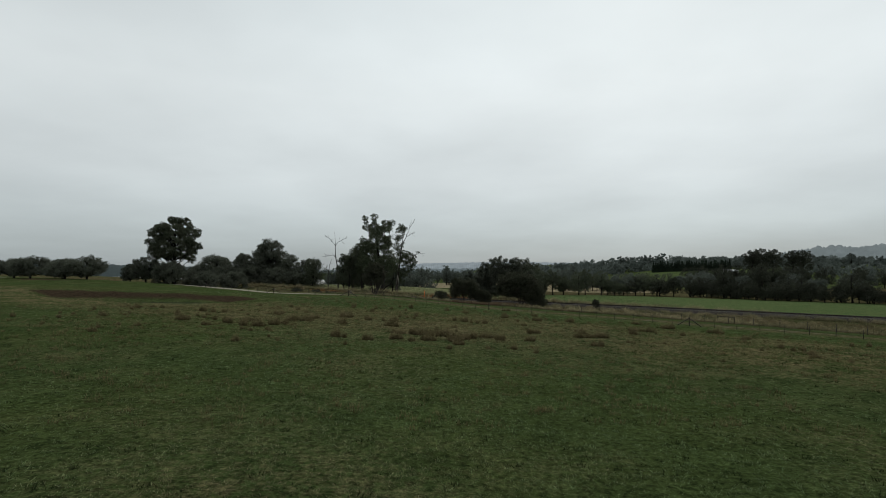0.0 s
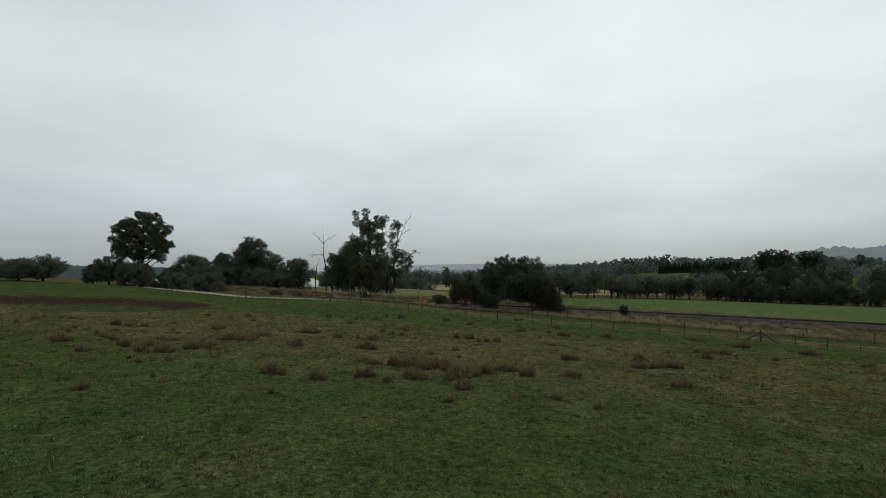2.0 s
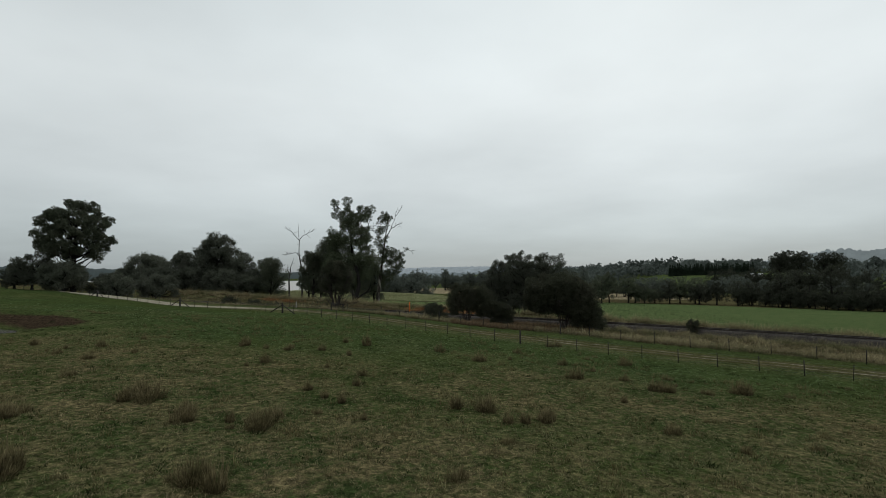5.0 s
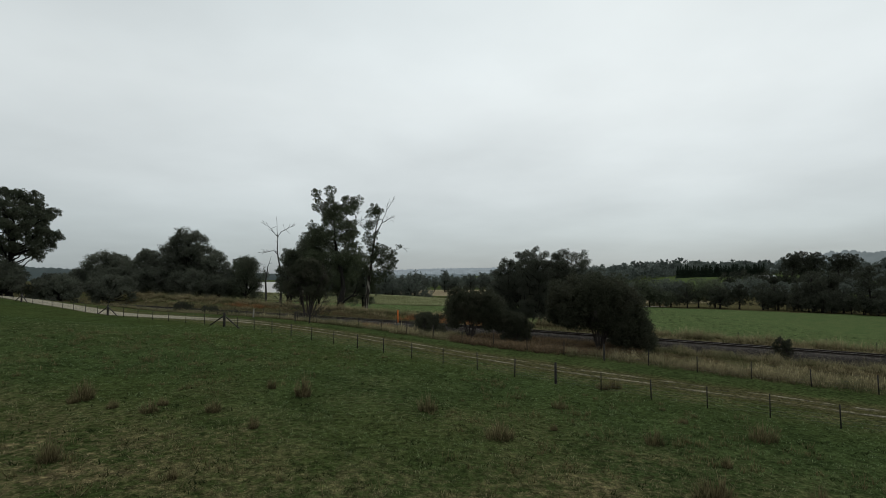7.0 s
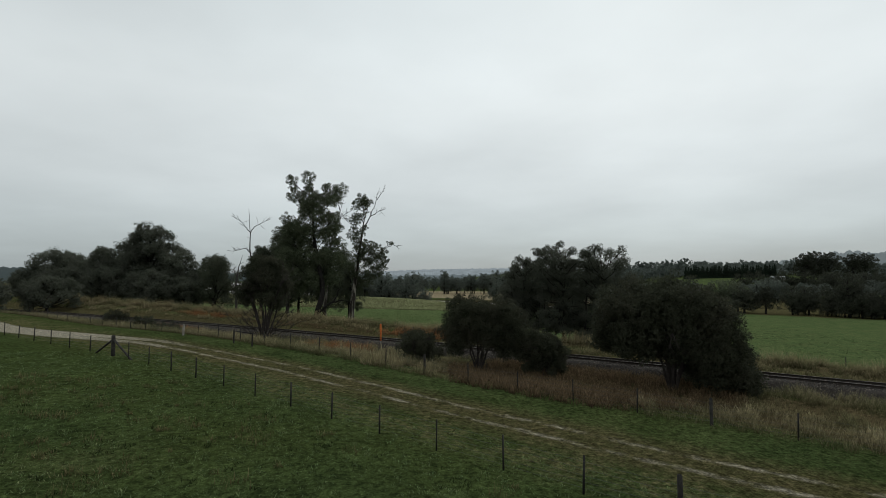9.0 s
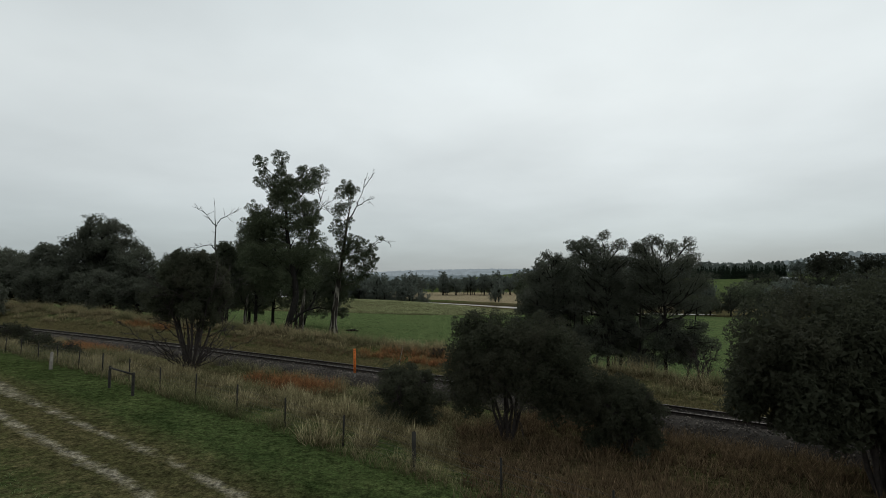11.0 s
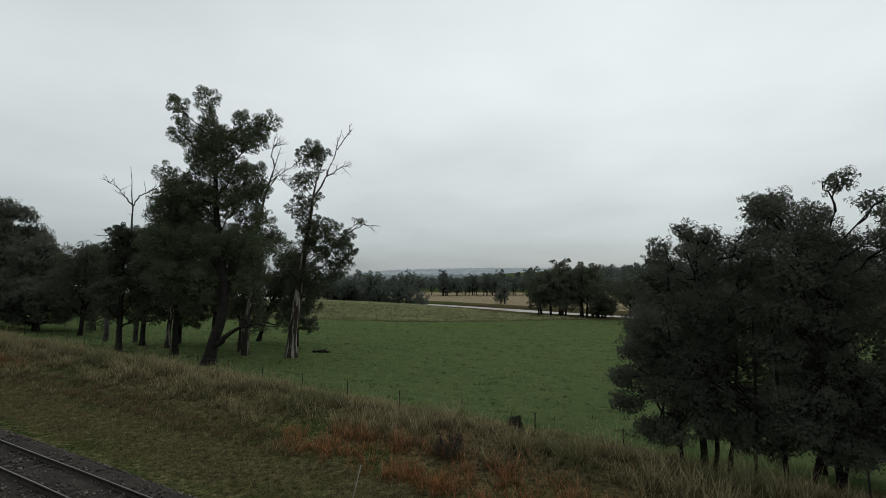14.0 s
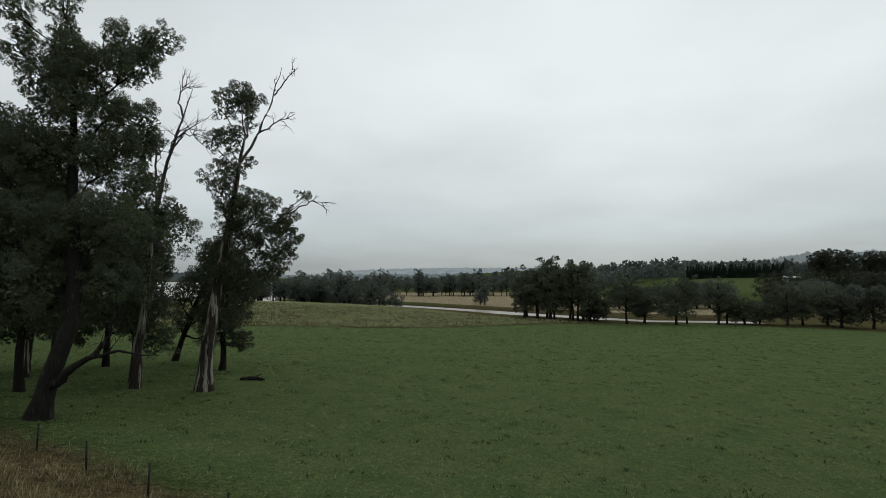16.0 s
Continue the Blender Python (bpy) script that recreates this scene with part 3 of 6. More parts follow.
# ---- trees ----
def wander(p0, p1, bow, k, r, jitter):
    t = np.linspace(0, 1, k)[:, None]
    p = np.asarray(p0) * (1 - t) + np.asarray(p1) * t
    p = p + np.sin(t * np.pi) * np.asarray(bow)
    p[1:-1] += r.normal(0, jitter, (k - 2, 3))
    return p


def leaf_cloud(clumps, count, size, slim, droop, r, subs=34, flat=0.8):
    """Leaves in tufts on the outside of every clump (x, y, z, radius), each a small pointed blade."""
    weight = np.array([c[3] ** 2 for c in clumps])
    weight = weight / weight.sum()
    centres, spreads, owner = [], [], []
    for c, w in zip(clumps, weight):
        k = max(5, int(subs * (0.7 + 0.35 * c[3])))
        d = r.normal(size=(k, 3))
        d /= np.linalg.norm(d, axis=1, keepdims=True)
        reach = c[3] * r.uniform(0.2, 1.02, (k, 1))
        centres.append(np.array(c[:3]) + d * reach * (1, 1, flat))
        q = c[3] * r.uniform(0.10, 0.23, k)
        spreads.append(q)
        owner.append(w * q ** 1.6 / (q ** 1.6).sum())
    centres, spreads, owner = np.concatenate(centres), np.concatenate(spreads), np.concatenate(owner)
    pick = r.choice(len(centres), count, p=owner / owner.sum())
    pos = centres[pick] + np.clip(r.normal(size=(count, 3)), -1.5, 1.5) * spreads[pick][:, None] * (0.70, 0.70, 0.56)
    ax = r.normal(size=(count, 3))
    ax[:, 2] -= droop
    ax /= np.linalg.norm(ax, axis=1, keepdims=True)
    side = np.cross(ax, r.normal(size=(count, 3)))
    side /= np.linalg.norm(side, axis=1, keepdims=True) + 1e-9
    ln = size * r.uniform(0.6, 1.4, (count, 1))
    wd = ln * slim
    v = np.stack([pos - ax * ln * 0.4 - side * wd * 0.5, pos - ax * ln * 0.4 + side * wd * 0.5, pos + ax * ln * 0.6], 1).reshape(-1, 3)
    return v, np.arange(3 * count).reshape(-1, 3)


def blades(pos, ax, ln, slim, r):
    """A small pointed leaf at every place, along its axis."""
    side = np.cross(ax, r.normal(size=pos.shape))
    side /= np.linalg.norm(side, axis=1, keepdims=True) + 1e-9
    return np.stack([pos - ax * ln * 0.4 - side * ln * slim * 0.5, pos - ax * ln * 0.4 + side * ln * slim * 0.5, pos + ax * ln * 0.6], 1).reshape(-1, 3)


def unit(v):
    return v / (np.linalg.norm(v, axis=1, keepdims=True) + 1e-9)


def puffs(clumps, count, size, slim, droop, r, per=24, flat=0.85, heart=0.7):
    """A dense crown: every clump (x, y, z, radius) is a cauliflower of small puffs, thickest on its upper side, with leaves
    on their outsides, round a heart of massed sprays that lets little light through."""
    centres, radii, inner, inner_size = [], [], [], []
    for x, y, z, rad in clumps:
        k = max(9, int(per * (0.6 + 0.4 * rad)))
        d = unit(r.normal(size=(k, 3)) + np.array((0, 0, 0.35)))
        centres.append(np.array((x, y, z)) + d * rad * r.uniform(0.58, 0.92, (k, 1)) * (1, 1, flat))
        radii.append(rad * r.uniform(0.15, 0.30, k))
        k = int((210 if size < 0.15 else 120 if size < 0.4 else 46) * heart * (0.6 + 0.4 * rad))
        inner.append(np.array((x, y, z)) + unit(r.normal(size=(k, 3))) * rad * 0.68 * r.uniform(0.1, 1, (k, 1)) ** 0.5 * (1, 1, flat))
        inner_size.append(np.minimum(rad * r.uniform(0.16, 0.36, (k, 1)), 2.1 * size))
    centres, radii, inner, inner_size = np.concatenate(centres), np.concatenate(radii), np.concatenate(inner), np.concatenate(inner_size)
    pick = r.choice(len(centres), count, p=radii ** 2 / (radii ** 2).sum())
    out = unit(r.normal(size=(count, 3)) + np.array((0, 0, 0.25)))
    pos = centres[pick] + out * (radii[pick] * r.uniform(0.3, 1.0, count) ** 0.6)[:, None] * (1, 1, flat)
    v = np.concatenate([blades(pos, unit(r.normal(size=(count, 3)) + 0.4 * out - np.array((0, 0, droop))), size * r.uniform(0.6, 1.3, (count, 1)), slim, r),
                        blades(inner, unit(r.normal(size=inner.shape)), inner_size, 0.6, r)])
    return v, np.arange(len(v)).reshape(-1, 3)


def limb_set(trunk, trunk_r, clumps, r, thick=0.16, twigs=2, fork=0.22):
    """Limbs from the trunk to each clump, with a few twigs at their ends."""
    pieces = [tube(trunk, trunk_r, 10 if twigs else 6)]
    hs = trunk[:, 2]
    for c in clumps:
        goal = np.array(c[:3])
        flat = math.hypot(goal[0] - np.interp(goal[2], hs, trunk[:, 0]), goal[1] - np.interp(goal[2], hs, trunk[:, 1]))
        z0 = np.clip(goal[2] - 0.35 * flat - 0.9 * c[3], hs[0] + fork * (hs[-1] - hs[0]), hs[-1] * 0.97)
        start = np.array([np.interp(z0, hs, trunk[:, q]) for q in range(3)])
        r0 = np.interp(z0, hs, trunk_r) * 0.62
        path = wander(start, goal, (0, 0, -0.10 * flat + 0.05 * (goal[2] - z0)), 7, r, 0.05 * np.linalg.norm(goal - start) / 2)
        if twigs == 0:
            pieces.append(tube(path[::2], np.linspace(min(r0, thick), 0.03, 4), 4))
            continue
        pieces.append(tube(path, np.linspace(min(r0, thick), 0.025, 7), 5))
        for _ in range(twigs):
            d = r.normal(size=3)
            d[2] = abs(d[2]) * 0.6
            end = goal + d / np.linalg.norm(d) * c[3] * 0.85
            pieces.append(tube(wander(path[4], end, (0, 0, 0.1 * c[3]), 5, r, 0.06 * c[3]), np.linspace(0.045, 0.010, 5), 4))
    return joined(pieces)


def bare_limbs(paths, r, twigs=5, length=1.1):
    """Leafless limbs: each path is (thickness, points); twigs fork off the outer half."""
    pieces = []
    for thick, pts in paths:
        pts = np.array(pts, float)
        fine = np.stack([np.interp(np.linspace(0, len(pts) - 1, 14), np.arange(len(pts)), pts[:, q]) for q in range(3)], 1)
        fine[1:-1] += r.normal(0, 0.05, (12, 3))
        pieces.append(tube(fine, np.linspace(thick, 0.018, 14), 6))
        for _ in range(twigs):
            k = r.randint(5, 13)
            d = fine[min(k + 1, 13)] - fine[k - 1]
            d = d / (np.linalg.norm(d) + 1e-6) + r.normal(0, 0.75, 3)
            d[2] += 0.25
            d /= np.linalg.norm(d)
            ln = length * r.uniform(0.5, 1.3)
            path = wander(fine[k], fine[k] + d * ln, r.normal(0, 0.08, 3), 5, r, 0.04)
            pieces.append(tube(path, np.linspace(0.035, 0.008, 5), 4))
            for _ in range(2):
                e = d + r.normal(0, 0.6, 3)
                pieces.append(tube(wander(path[2], path[2] + e / np.linalg.norm(e) * ln * 0.5, (0, 0, 0), 4, r, 0.03), np.linspace(0.016, 0.006, 4), 3))
    return joined(pieces)


def tree(name, at, label, category, trunk, trunk_r, clumps, count, size, leaf, bark, seed, slim=0.42, droop=0.6, group="", thick=0.16, subs=34, extra=None, flat=0.8, twigs=2, dense=0.0, stems=(), fork=0.22, boughs=None):
    """One tree: its foot is the origin; trunk with limbs, crown, and dead limbs where it has them."""
    r = np.random.RandomState(seed)
    root = thing(name, at, label, category, group)
    trunk = np.array(trunk, float)
    fine = np.stack([np.interp(np.linspace(0, len(trunk) - 1, 12), np.arange(len(trunk)), trunk[:, q]) for q in range(3)], 1)
    fine[1:-1] += r.normal(0, 0.04, (10, 3))
    rad = np.interp(np.linspace(0, 1, 12), np.linspace(0, 1, len(trunk_r)), trunk_r)
    rad[0] *= 1.35
    v, f = limb_set(fine, rad, clumps[:boughs], r, thick, twigs, fork)
    for sx, sy, tx, ty, tz, thickness in stems:
        more = tube(wander((sx, sy, -0.1), (tx, ty, tz), (0.1, 0, 0), 9, r, 0.035), np.linspace(thickness * 0.62, thickness * 0.25, 9), 8)
        v, f = joined([(v, f), more])
    part("trunk", mesh_of("trunk", v, f, bark, True), root)
    v, f = puffs(clumps, count, size, slim, droop, r, subs if subs != 34 else 24, flat, dense) if dense else leaf_cloud(clumps, count, size, slim, droop, r, subs, flat)
    part("crown", mesh_of("crown", v, f, leaf), root)
    if extra:
        v, f = bare_limbs(extra, r)
        part("dead_limb", mesh_of("dead_limb", v, f, M_BARK if bark is M_BARK else M_DEADWOOD, True), root, "bare leafless limb")
    return root


def dome_clumps(r, height_m, width, count, low=0.3, puff=0.22, lean=0.0):
    """Clumps filling a rounded crown."""
    out = []
    for k in range(count):
        u = (k + 0.5) / count
        zf = low + (1 - low) * u ** 0.8
        wide = math.sqrt(max(0.05, 1 - ((zf - low - 0.32 * (1 - low)) / (0.80 * (1 - low))) ** 2))
        a, q = k * 2.4 + r.uniform(-0.5, 0.5), math.sqrt(r.uniform(0.1, 1.0))
        rad = width * puff * r.uniform(0.75, 1.25)
        out.append((math.cos(a) * q * wide * (width / 2 - rad * 0.7) + lean * zf, math.sin(a) * q * wide * (width / 2 - rad * 0.7), zf * height_m - rad * 0.7, rad))
    return out


def round_clumps(r, tall, wide, count, low=0.05):
    """Clumps over a domed crown that reaches down to low, and a few that fill its middle."""
    out, mid = [], 0.44 * tall
    for k in range(count):
        up, a, f = 1 - 1.7 * (k + 0.5) / count, 2.4 * k + r.uniform(-0.4, 0.4), r.uniform(0.74, 1.0)
        rad = wide * r.uniform(0.10, 0.165)
        ring = (math.sqrt(1 - up * up) if up > 0 else 1 + 0.2 * up) * f * (wide / 2 - 0.7 * rad)
        half = (tall - mid - 0.8 * rad) if up > 0 else (mid - low * tall - 0.5 * rad) / 0.72
        out.append((math.cos(a) * ring, math.sin(a) * ring, mid + up * f * half, rad))
    for k in range(count // 3):
        a, q = r.uniform(0, 6.28), wide * 0.24 * r.rand()
        out.append((math.cos(a) * q, math.sin(a) * q, tall * r.uniform(0.25, 0.68), wide * r.uniform(0.15, 0.2)))
    return out


def on_ground(x, y, sink=0.1):
    return (x, y, float(height(x, y)) - sink)


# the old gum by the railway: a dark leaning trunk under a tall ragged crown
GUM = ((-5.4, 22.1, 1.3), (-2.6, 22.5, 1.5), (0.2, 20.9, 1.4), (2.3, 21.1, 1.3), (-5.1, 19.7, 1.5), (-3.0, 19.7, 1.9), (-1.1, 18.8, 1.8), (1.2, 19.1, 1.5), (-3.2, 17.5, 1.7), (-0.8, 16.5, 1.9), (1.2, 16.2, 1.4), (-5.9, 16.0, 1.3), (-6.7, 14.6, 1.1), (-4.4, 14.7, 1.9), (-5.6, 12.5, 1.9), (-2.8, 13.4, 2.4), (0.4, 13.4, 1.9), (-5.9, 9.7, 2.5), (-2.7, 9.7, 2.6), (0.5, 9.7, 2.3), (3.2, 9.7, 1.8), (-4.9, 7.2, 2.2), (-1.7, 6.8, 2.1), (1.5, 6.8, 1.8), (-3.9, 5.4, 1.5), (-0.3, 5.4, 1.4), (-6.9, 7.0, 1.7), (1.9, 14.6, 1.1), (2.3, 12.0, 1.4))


def filled(shape, share=0.9):
    """The same crown with further clumps between neighbours."""
    more = [((a[0] + c[0]) / 2, (a[1] + c[1]) / 2, (a[2] + c[2]) / 2 * share) for i, a in enumerate(shape) for c in shape[i + 1:] if 1.2 < math.hypot(a[0] - c[0], a[1] - c[1]) < 0.78 * (a[2] + c[2]) + 0.5]
    return tuple(shape) + tuple(more)


rr = np.random.RandomState(11)
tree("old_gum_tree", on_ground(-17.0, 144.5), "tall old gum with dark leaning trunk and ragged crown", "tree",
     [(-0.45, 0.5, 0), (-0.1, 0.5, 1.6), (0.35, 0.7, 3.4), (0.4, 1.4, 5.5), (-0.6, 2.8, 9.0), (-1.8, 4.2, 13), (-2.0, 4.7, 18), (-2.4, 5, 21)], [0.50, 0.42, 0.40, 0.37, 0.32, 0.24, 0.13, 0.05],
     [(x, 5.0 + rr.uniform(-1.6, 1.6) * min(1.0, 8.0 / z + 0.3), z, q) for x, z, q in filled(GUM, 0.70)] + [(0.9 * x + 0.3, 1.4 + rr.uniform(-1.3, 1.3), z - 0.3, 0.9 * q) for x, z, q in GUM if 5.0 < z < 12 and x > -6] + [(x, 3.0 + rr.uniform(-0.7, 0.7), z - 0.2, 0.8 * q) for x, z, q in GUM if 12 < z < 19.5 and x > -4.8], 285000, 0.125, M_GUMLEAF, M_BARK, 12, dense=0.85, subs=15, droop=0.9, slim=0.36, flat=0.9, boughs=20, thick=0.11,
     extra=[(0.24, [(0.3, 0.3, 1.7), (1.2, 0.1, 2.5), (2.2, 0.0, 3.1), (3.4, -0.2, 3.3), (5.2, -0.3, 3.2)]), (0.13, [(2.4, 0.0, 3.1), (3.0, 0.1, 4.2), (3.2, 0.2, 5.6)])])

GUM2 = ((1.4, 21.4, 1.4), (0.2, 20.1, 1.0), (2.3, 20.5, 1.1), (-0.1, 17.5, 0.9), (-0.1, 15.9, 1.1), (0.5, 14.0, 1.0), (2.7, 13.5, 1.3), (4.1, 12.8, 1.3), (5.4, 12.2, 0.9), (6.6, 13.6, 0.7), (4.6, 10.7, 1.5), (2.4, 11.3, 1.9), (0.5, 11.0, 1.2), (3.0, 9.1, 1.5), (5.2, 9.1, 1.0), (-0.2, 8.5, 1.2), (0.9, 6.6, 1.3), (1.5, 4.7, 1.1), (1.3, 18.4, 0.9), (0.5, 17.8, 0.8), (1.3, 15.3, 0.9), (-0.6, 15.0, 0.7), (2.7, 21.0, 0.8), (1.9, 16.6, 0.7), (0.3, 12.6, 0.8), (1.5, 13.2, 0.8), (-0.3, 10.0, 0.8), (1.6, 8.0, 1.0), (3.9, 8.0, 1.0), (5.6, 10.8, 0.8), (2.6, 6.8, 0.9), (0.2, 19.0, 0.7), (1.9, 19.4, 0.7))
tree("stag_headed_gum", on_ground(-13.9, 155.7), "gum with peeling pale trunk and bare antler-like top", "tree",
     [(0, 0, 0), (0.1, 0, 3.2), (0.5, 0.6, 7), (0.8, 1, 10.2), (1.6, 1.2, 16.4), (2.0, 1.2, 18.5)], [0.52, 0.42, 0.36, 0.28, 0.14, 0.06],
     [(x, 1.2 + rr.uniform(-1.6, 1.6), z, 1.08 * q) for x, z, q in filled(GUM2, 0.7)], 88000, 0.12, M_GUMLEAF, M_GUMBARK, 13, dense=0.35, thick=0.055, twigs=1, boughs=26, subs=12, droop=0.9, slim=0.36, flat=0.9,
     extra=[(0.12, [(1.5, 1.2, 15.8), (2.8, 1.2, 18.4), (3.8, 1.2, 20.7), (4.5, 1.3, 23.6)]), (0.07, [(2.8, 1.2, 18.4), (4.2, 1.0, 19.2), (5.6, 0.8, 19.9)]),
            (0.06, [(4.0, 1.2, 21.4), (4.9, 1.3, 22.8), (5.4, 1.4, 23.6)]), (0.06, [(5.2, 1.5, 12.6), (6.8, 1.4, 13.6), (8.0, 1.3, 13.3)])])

dead = thing("dead_tree", on_ground(-18.6, 155.8), "dead gum with pale peeling trunk and bare forked limbs", "tree")
v, f = bare_limbs([(0.42, [(0, 0, 0), (0.1, 0, 2.6), (0.35, 0.1, 5.2), (0.6, 0.3, 10.2), (0.8, 0.4, 12.4)])], np.random.RandomState(4), 0)
part("trunk", mesh_of("trunk", v, f, M_GUMBARK, True), dead)
v, f = bare_limbs([(0.24, [(0.6, 0.3, 10.2), (0.8, 0.4, 12.4), (1.7, 0.4, 16.7), (3.1, 0.4, 21.3)]), (0.11, [(1.7, 0.4, 16.7), (1.8, 0.3, 17.4), (4.0, 0.2, 19.1)]), (0.10, [(0.8, 0.4, 12.4), (0.4, 0.8, 16.8), (0.5, 1.0, 18.1)]),
                   (0.08, [(1.7, 0.4, 16.7), (2.7, 0.2, 18.0), (3.7, 0.1, 17.7)]), (0.08, [(2.5, 0.4, 19.2), (2.1, 0.5, 20.7), (2.6, 0.6, 22.0)])], np.random.RandomState(5), 9, 1.5)
part("dead_limb", mesh_of("dead_limb", v, f, M_DEADWOOD, True), dead)
dead = thing("dead_tree", on_ground(-32.8, 161.4), "bleached bare gum with thin broken limbs", "tree")
v, f = bare_limbs([(0.26, [(0, 0, 0), (0.2, 0, 6), (-0.3, 0, 9.5), (-0.9, 0, 12), (-0.8, 0, 15.5), (-1.2, 0, 19.8)]), (0.10, [(-0.7, 0, 11.6), (-1.6, 0, 12.5), (-3.0, 0.1, 12.1), (-4.8, 0.2, 12.0)]),
                   (0.09, [(-0.8, 0, 15.2), (-0.2, 0, 16.4), (0.8, 0, 16.8), (2.2, 0, 17.8)]), (0.09, [(-0.8, 0, 15.4), (-1.6, 0, 16.2), (-2.4, 0, 17.2), (-3.8, 0, 18.2)])], np.random.RandomState(6), 7, 1.2)
part("trunk", mesh_of("trunk", v, f, M_DEADWOOD, True), dead)
dead = thing("dead_tree", on_ground(-35.8, 160.9), "snapped crooked dead trunk, bleached and bare", "tree")
v, f = bare_limbs([(0.27, [(0, 0, 0), (0.15, 0, 2.6), (-0.05, 0.1, 5.2), (0.25, 0, 7.4), (0.5, 0, 9.0), (1.1, 0, 11.0)]), (0.09, [(0.2, 0, 7.0), (-0.5, 0.1, 8.2), (-0.4, 0.1, 9.3)])], np.random.RandomState(7), 2, 0.7)
part("trunk", mesh_of("trunk", v, f, M_DEADWOOD, True), dead)


def grove_tree(x, y, tall, wide, seed, lean=0.0, low=0.42, count=9000, bark=None, leaf=None, size=0.3, name="gum_tree", label="slender gum with dark crown in a grove", n=11, group="", trunk_thick=0.26, dense=0.0, domed=False):
    r = np.random.RandomState(seed)
    cl = round_clumps(r, tall, wide, n, low) if domed else dome_clumps(r, tall, wide, n, low, 0.23, lean)
    top = 0.74 if domed else 0.9
    return tree(name, on_ground(x, y), label, "tree", [(0, 0, 0), (lean * 0.25, 0.1, tall * 0.3), (lean * 0.6, 0, tall * 0.6), (lean * 0.9, 0, tall * top)],
                [trunk_thick, trunk_thick * 0.8, trunk_thick * 0.5, 0.05], cl, count, size, leaf or M_DARKLEAF, bark or M_BARK, seed, group=group, thick=0.12, dense=dense)


# the grove behind the old gum
for k, (x, y, tall, wide, lean, bark) in enumerate(((-19.9, 158.0, 13, 7, 0.4, M_GUMBARK), (-21.7, 168.6, 12, 7, 4.2, M_BARK), (-27.6, 158.2, 15, 7, 1.0, M_GUMBARK), (-30.5, 158.8, 13, 7, 0.2, M_BARK),
                                                     (-25.3, 164.0, 14, 7, 0.3, M_BARK), (-23.8, 152.5, 16, 7, -0.5, M_BARK), (-28.6, 162.5, 12, 6, 0.4, M_BARK), (-27.0, 149.0, 11.5, 5.0, 0.2, M_BARK), (-41.8, 165.6, 11.5, 8.5, 0.6, M_BARK), (-15.9, 164.5, 11.0, 5.0, 0.4, M_BARK))):
    grove_tree(x, y, tall, wide, 30 + k, lean, 0.28, 24000, bark, None, 0.18, n=16, group="grove by the railway", dense=1.0)

# wattles and gums beyond the lane's end
for k, (x, y, tall, wide, low) in enumerate(((-75.5, 172, 11.6, 14, 0.05), (-66.0, 171, 13.4, 9.5, 0.08), (-57.8, 172, 18.4, 14, 0.08), (-50.6, 170, 13.4, 10, 0.05), (-45.2, 173, 12.6, 8, 0.08), (-85.5, 178, 7.6, 9.0, 0.1), (-62.0, 166, 8.4, 12, 0.0), (-53.0, 165, 8.2, 12, 0.0), (-70.5, 167, 7.5, 12, 0.0), (-48.0, 167, 7.6, 9, 0.0), (-79.0, 169, 6.4, 9, 0.0))):
    grove_tree(x, y, tall, wide, 50 + k, 0.0, low, 34000 if tall > 15 else 20000 if tall > 11 else 14000, None, M_BLACKLEAF, 0.27, "wattle_tree", "dense dark wattle at the edge of rough grass", 66 if tall > 15 else 38, "trees past the lane", 0.3, 1.2, domed=True)
r = np.random.RandomState(61)
big = []
for k in range(58):
    up, a, f = 1 - 1.75 * (k + 0.5) / 58, 2.4 * k, r.uniform(0.62, 0.98)
    wide = math.sqrt(1 - up * up) * f
    big.append((math.cos(a) * wide * 6.7, math.sin(a) * wide * 6.7, 12.2 + up * f * 7.1, r.uniform(1.3, 1.95)))
tree("spreading_gum", on_ground(-75.0, 143.5), "broad rounded gum with open dark crown", "tree", [(0, 0, 0), (0.1, 0, 3), (0, 0, 8), (0.2, 0, 17)], [0.6, 0.5, 0.34, 0.08], big, 80000, 0.25, M_DARKLEAF, M_BARK, 62, dense=1.2)
for k, (x, y, tall, wide) in enumerate(((-81.5, 141, 8.5, 10), (-87.5, 144, 5.6, 6), (-66, 143, 6.2, 9), (-103, 140, 6.2, 12), (-114, 142, 6.8, 12), (-128, 141, 6.0, 11), (-97, 140, 7.2, 11), (-74, 139, 7.0, 11), (-69.5, 146, 6.4, 9), (-61.5, 150, 6.6, 10), (-78.5, 146, 7.4, 9), (-108, 146, 6.4, 11), (-121, 145, 6.2, 11), (-141, 138, 8.5, 9))):
    grove_tree(x, y, tall, wide, 70 + k, 0.0, 0.03, 9000, None, M_BLACKLEAF, 0.32, "wattle_tree", "low dense wattle on the rise", 24, "trees on the rise", 0.25, 0.8, domed=True)

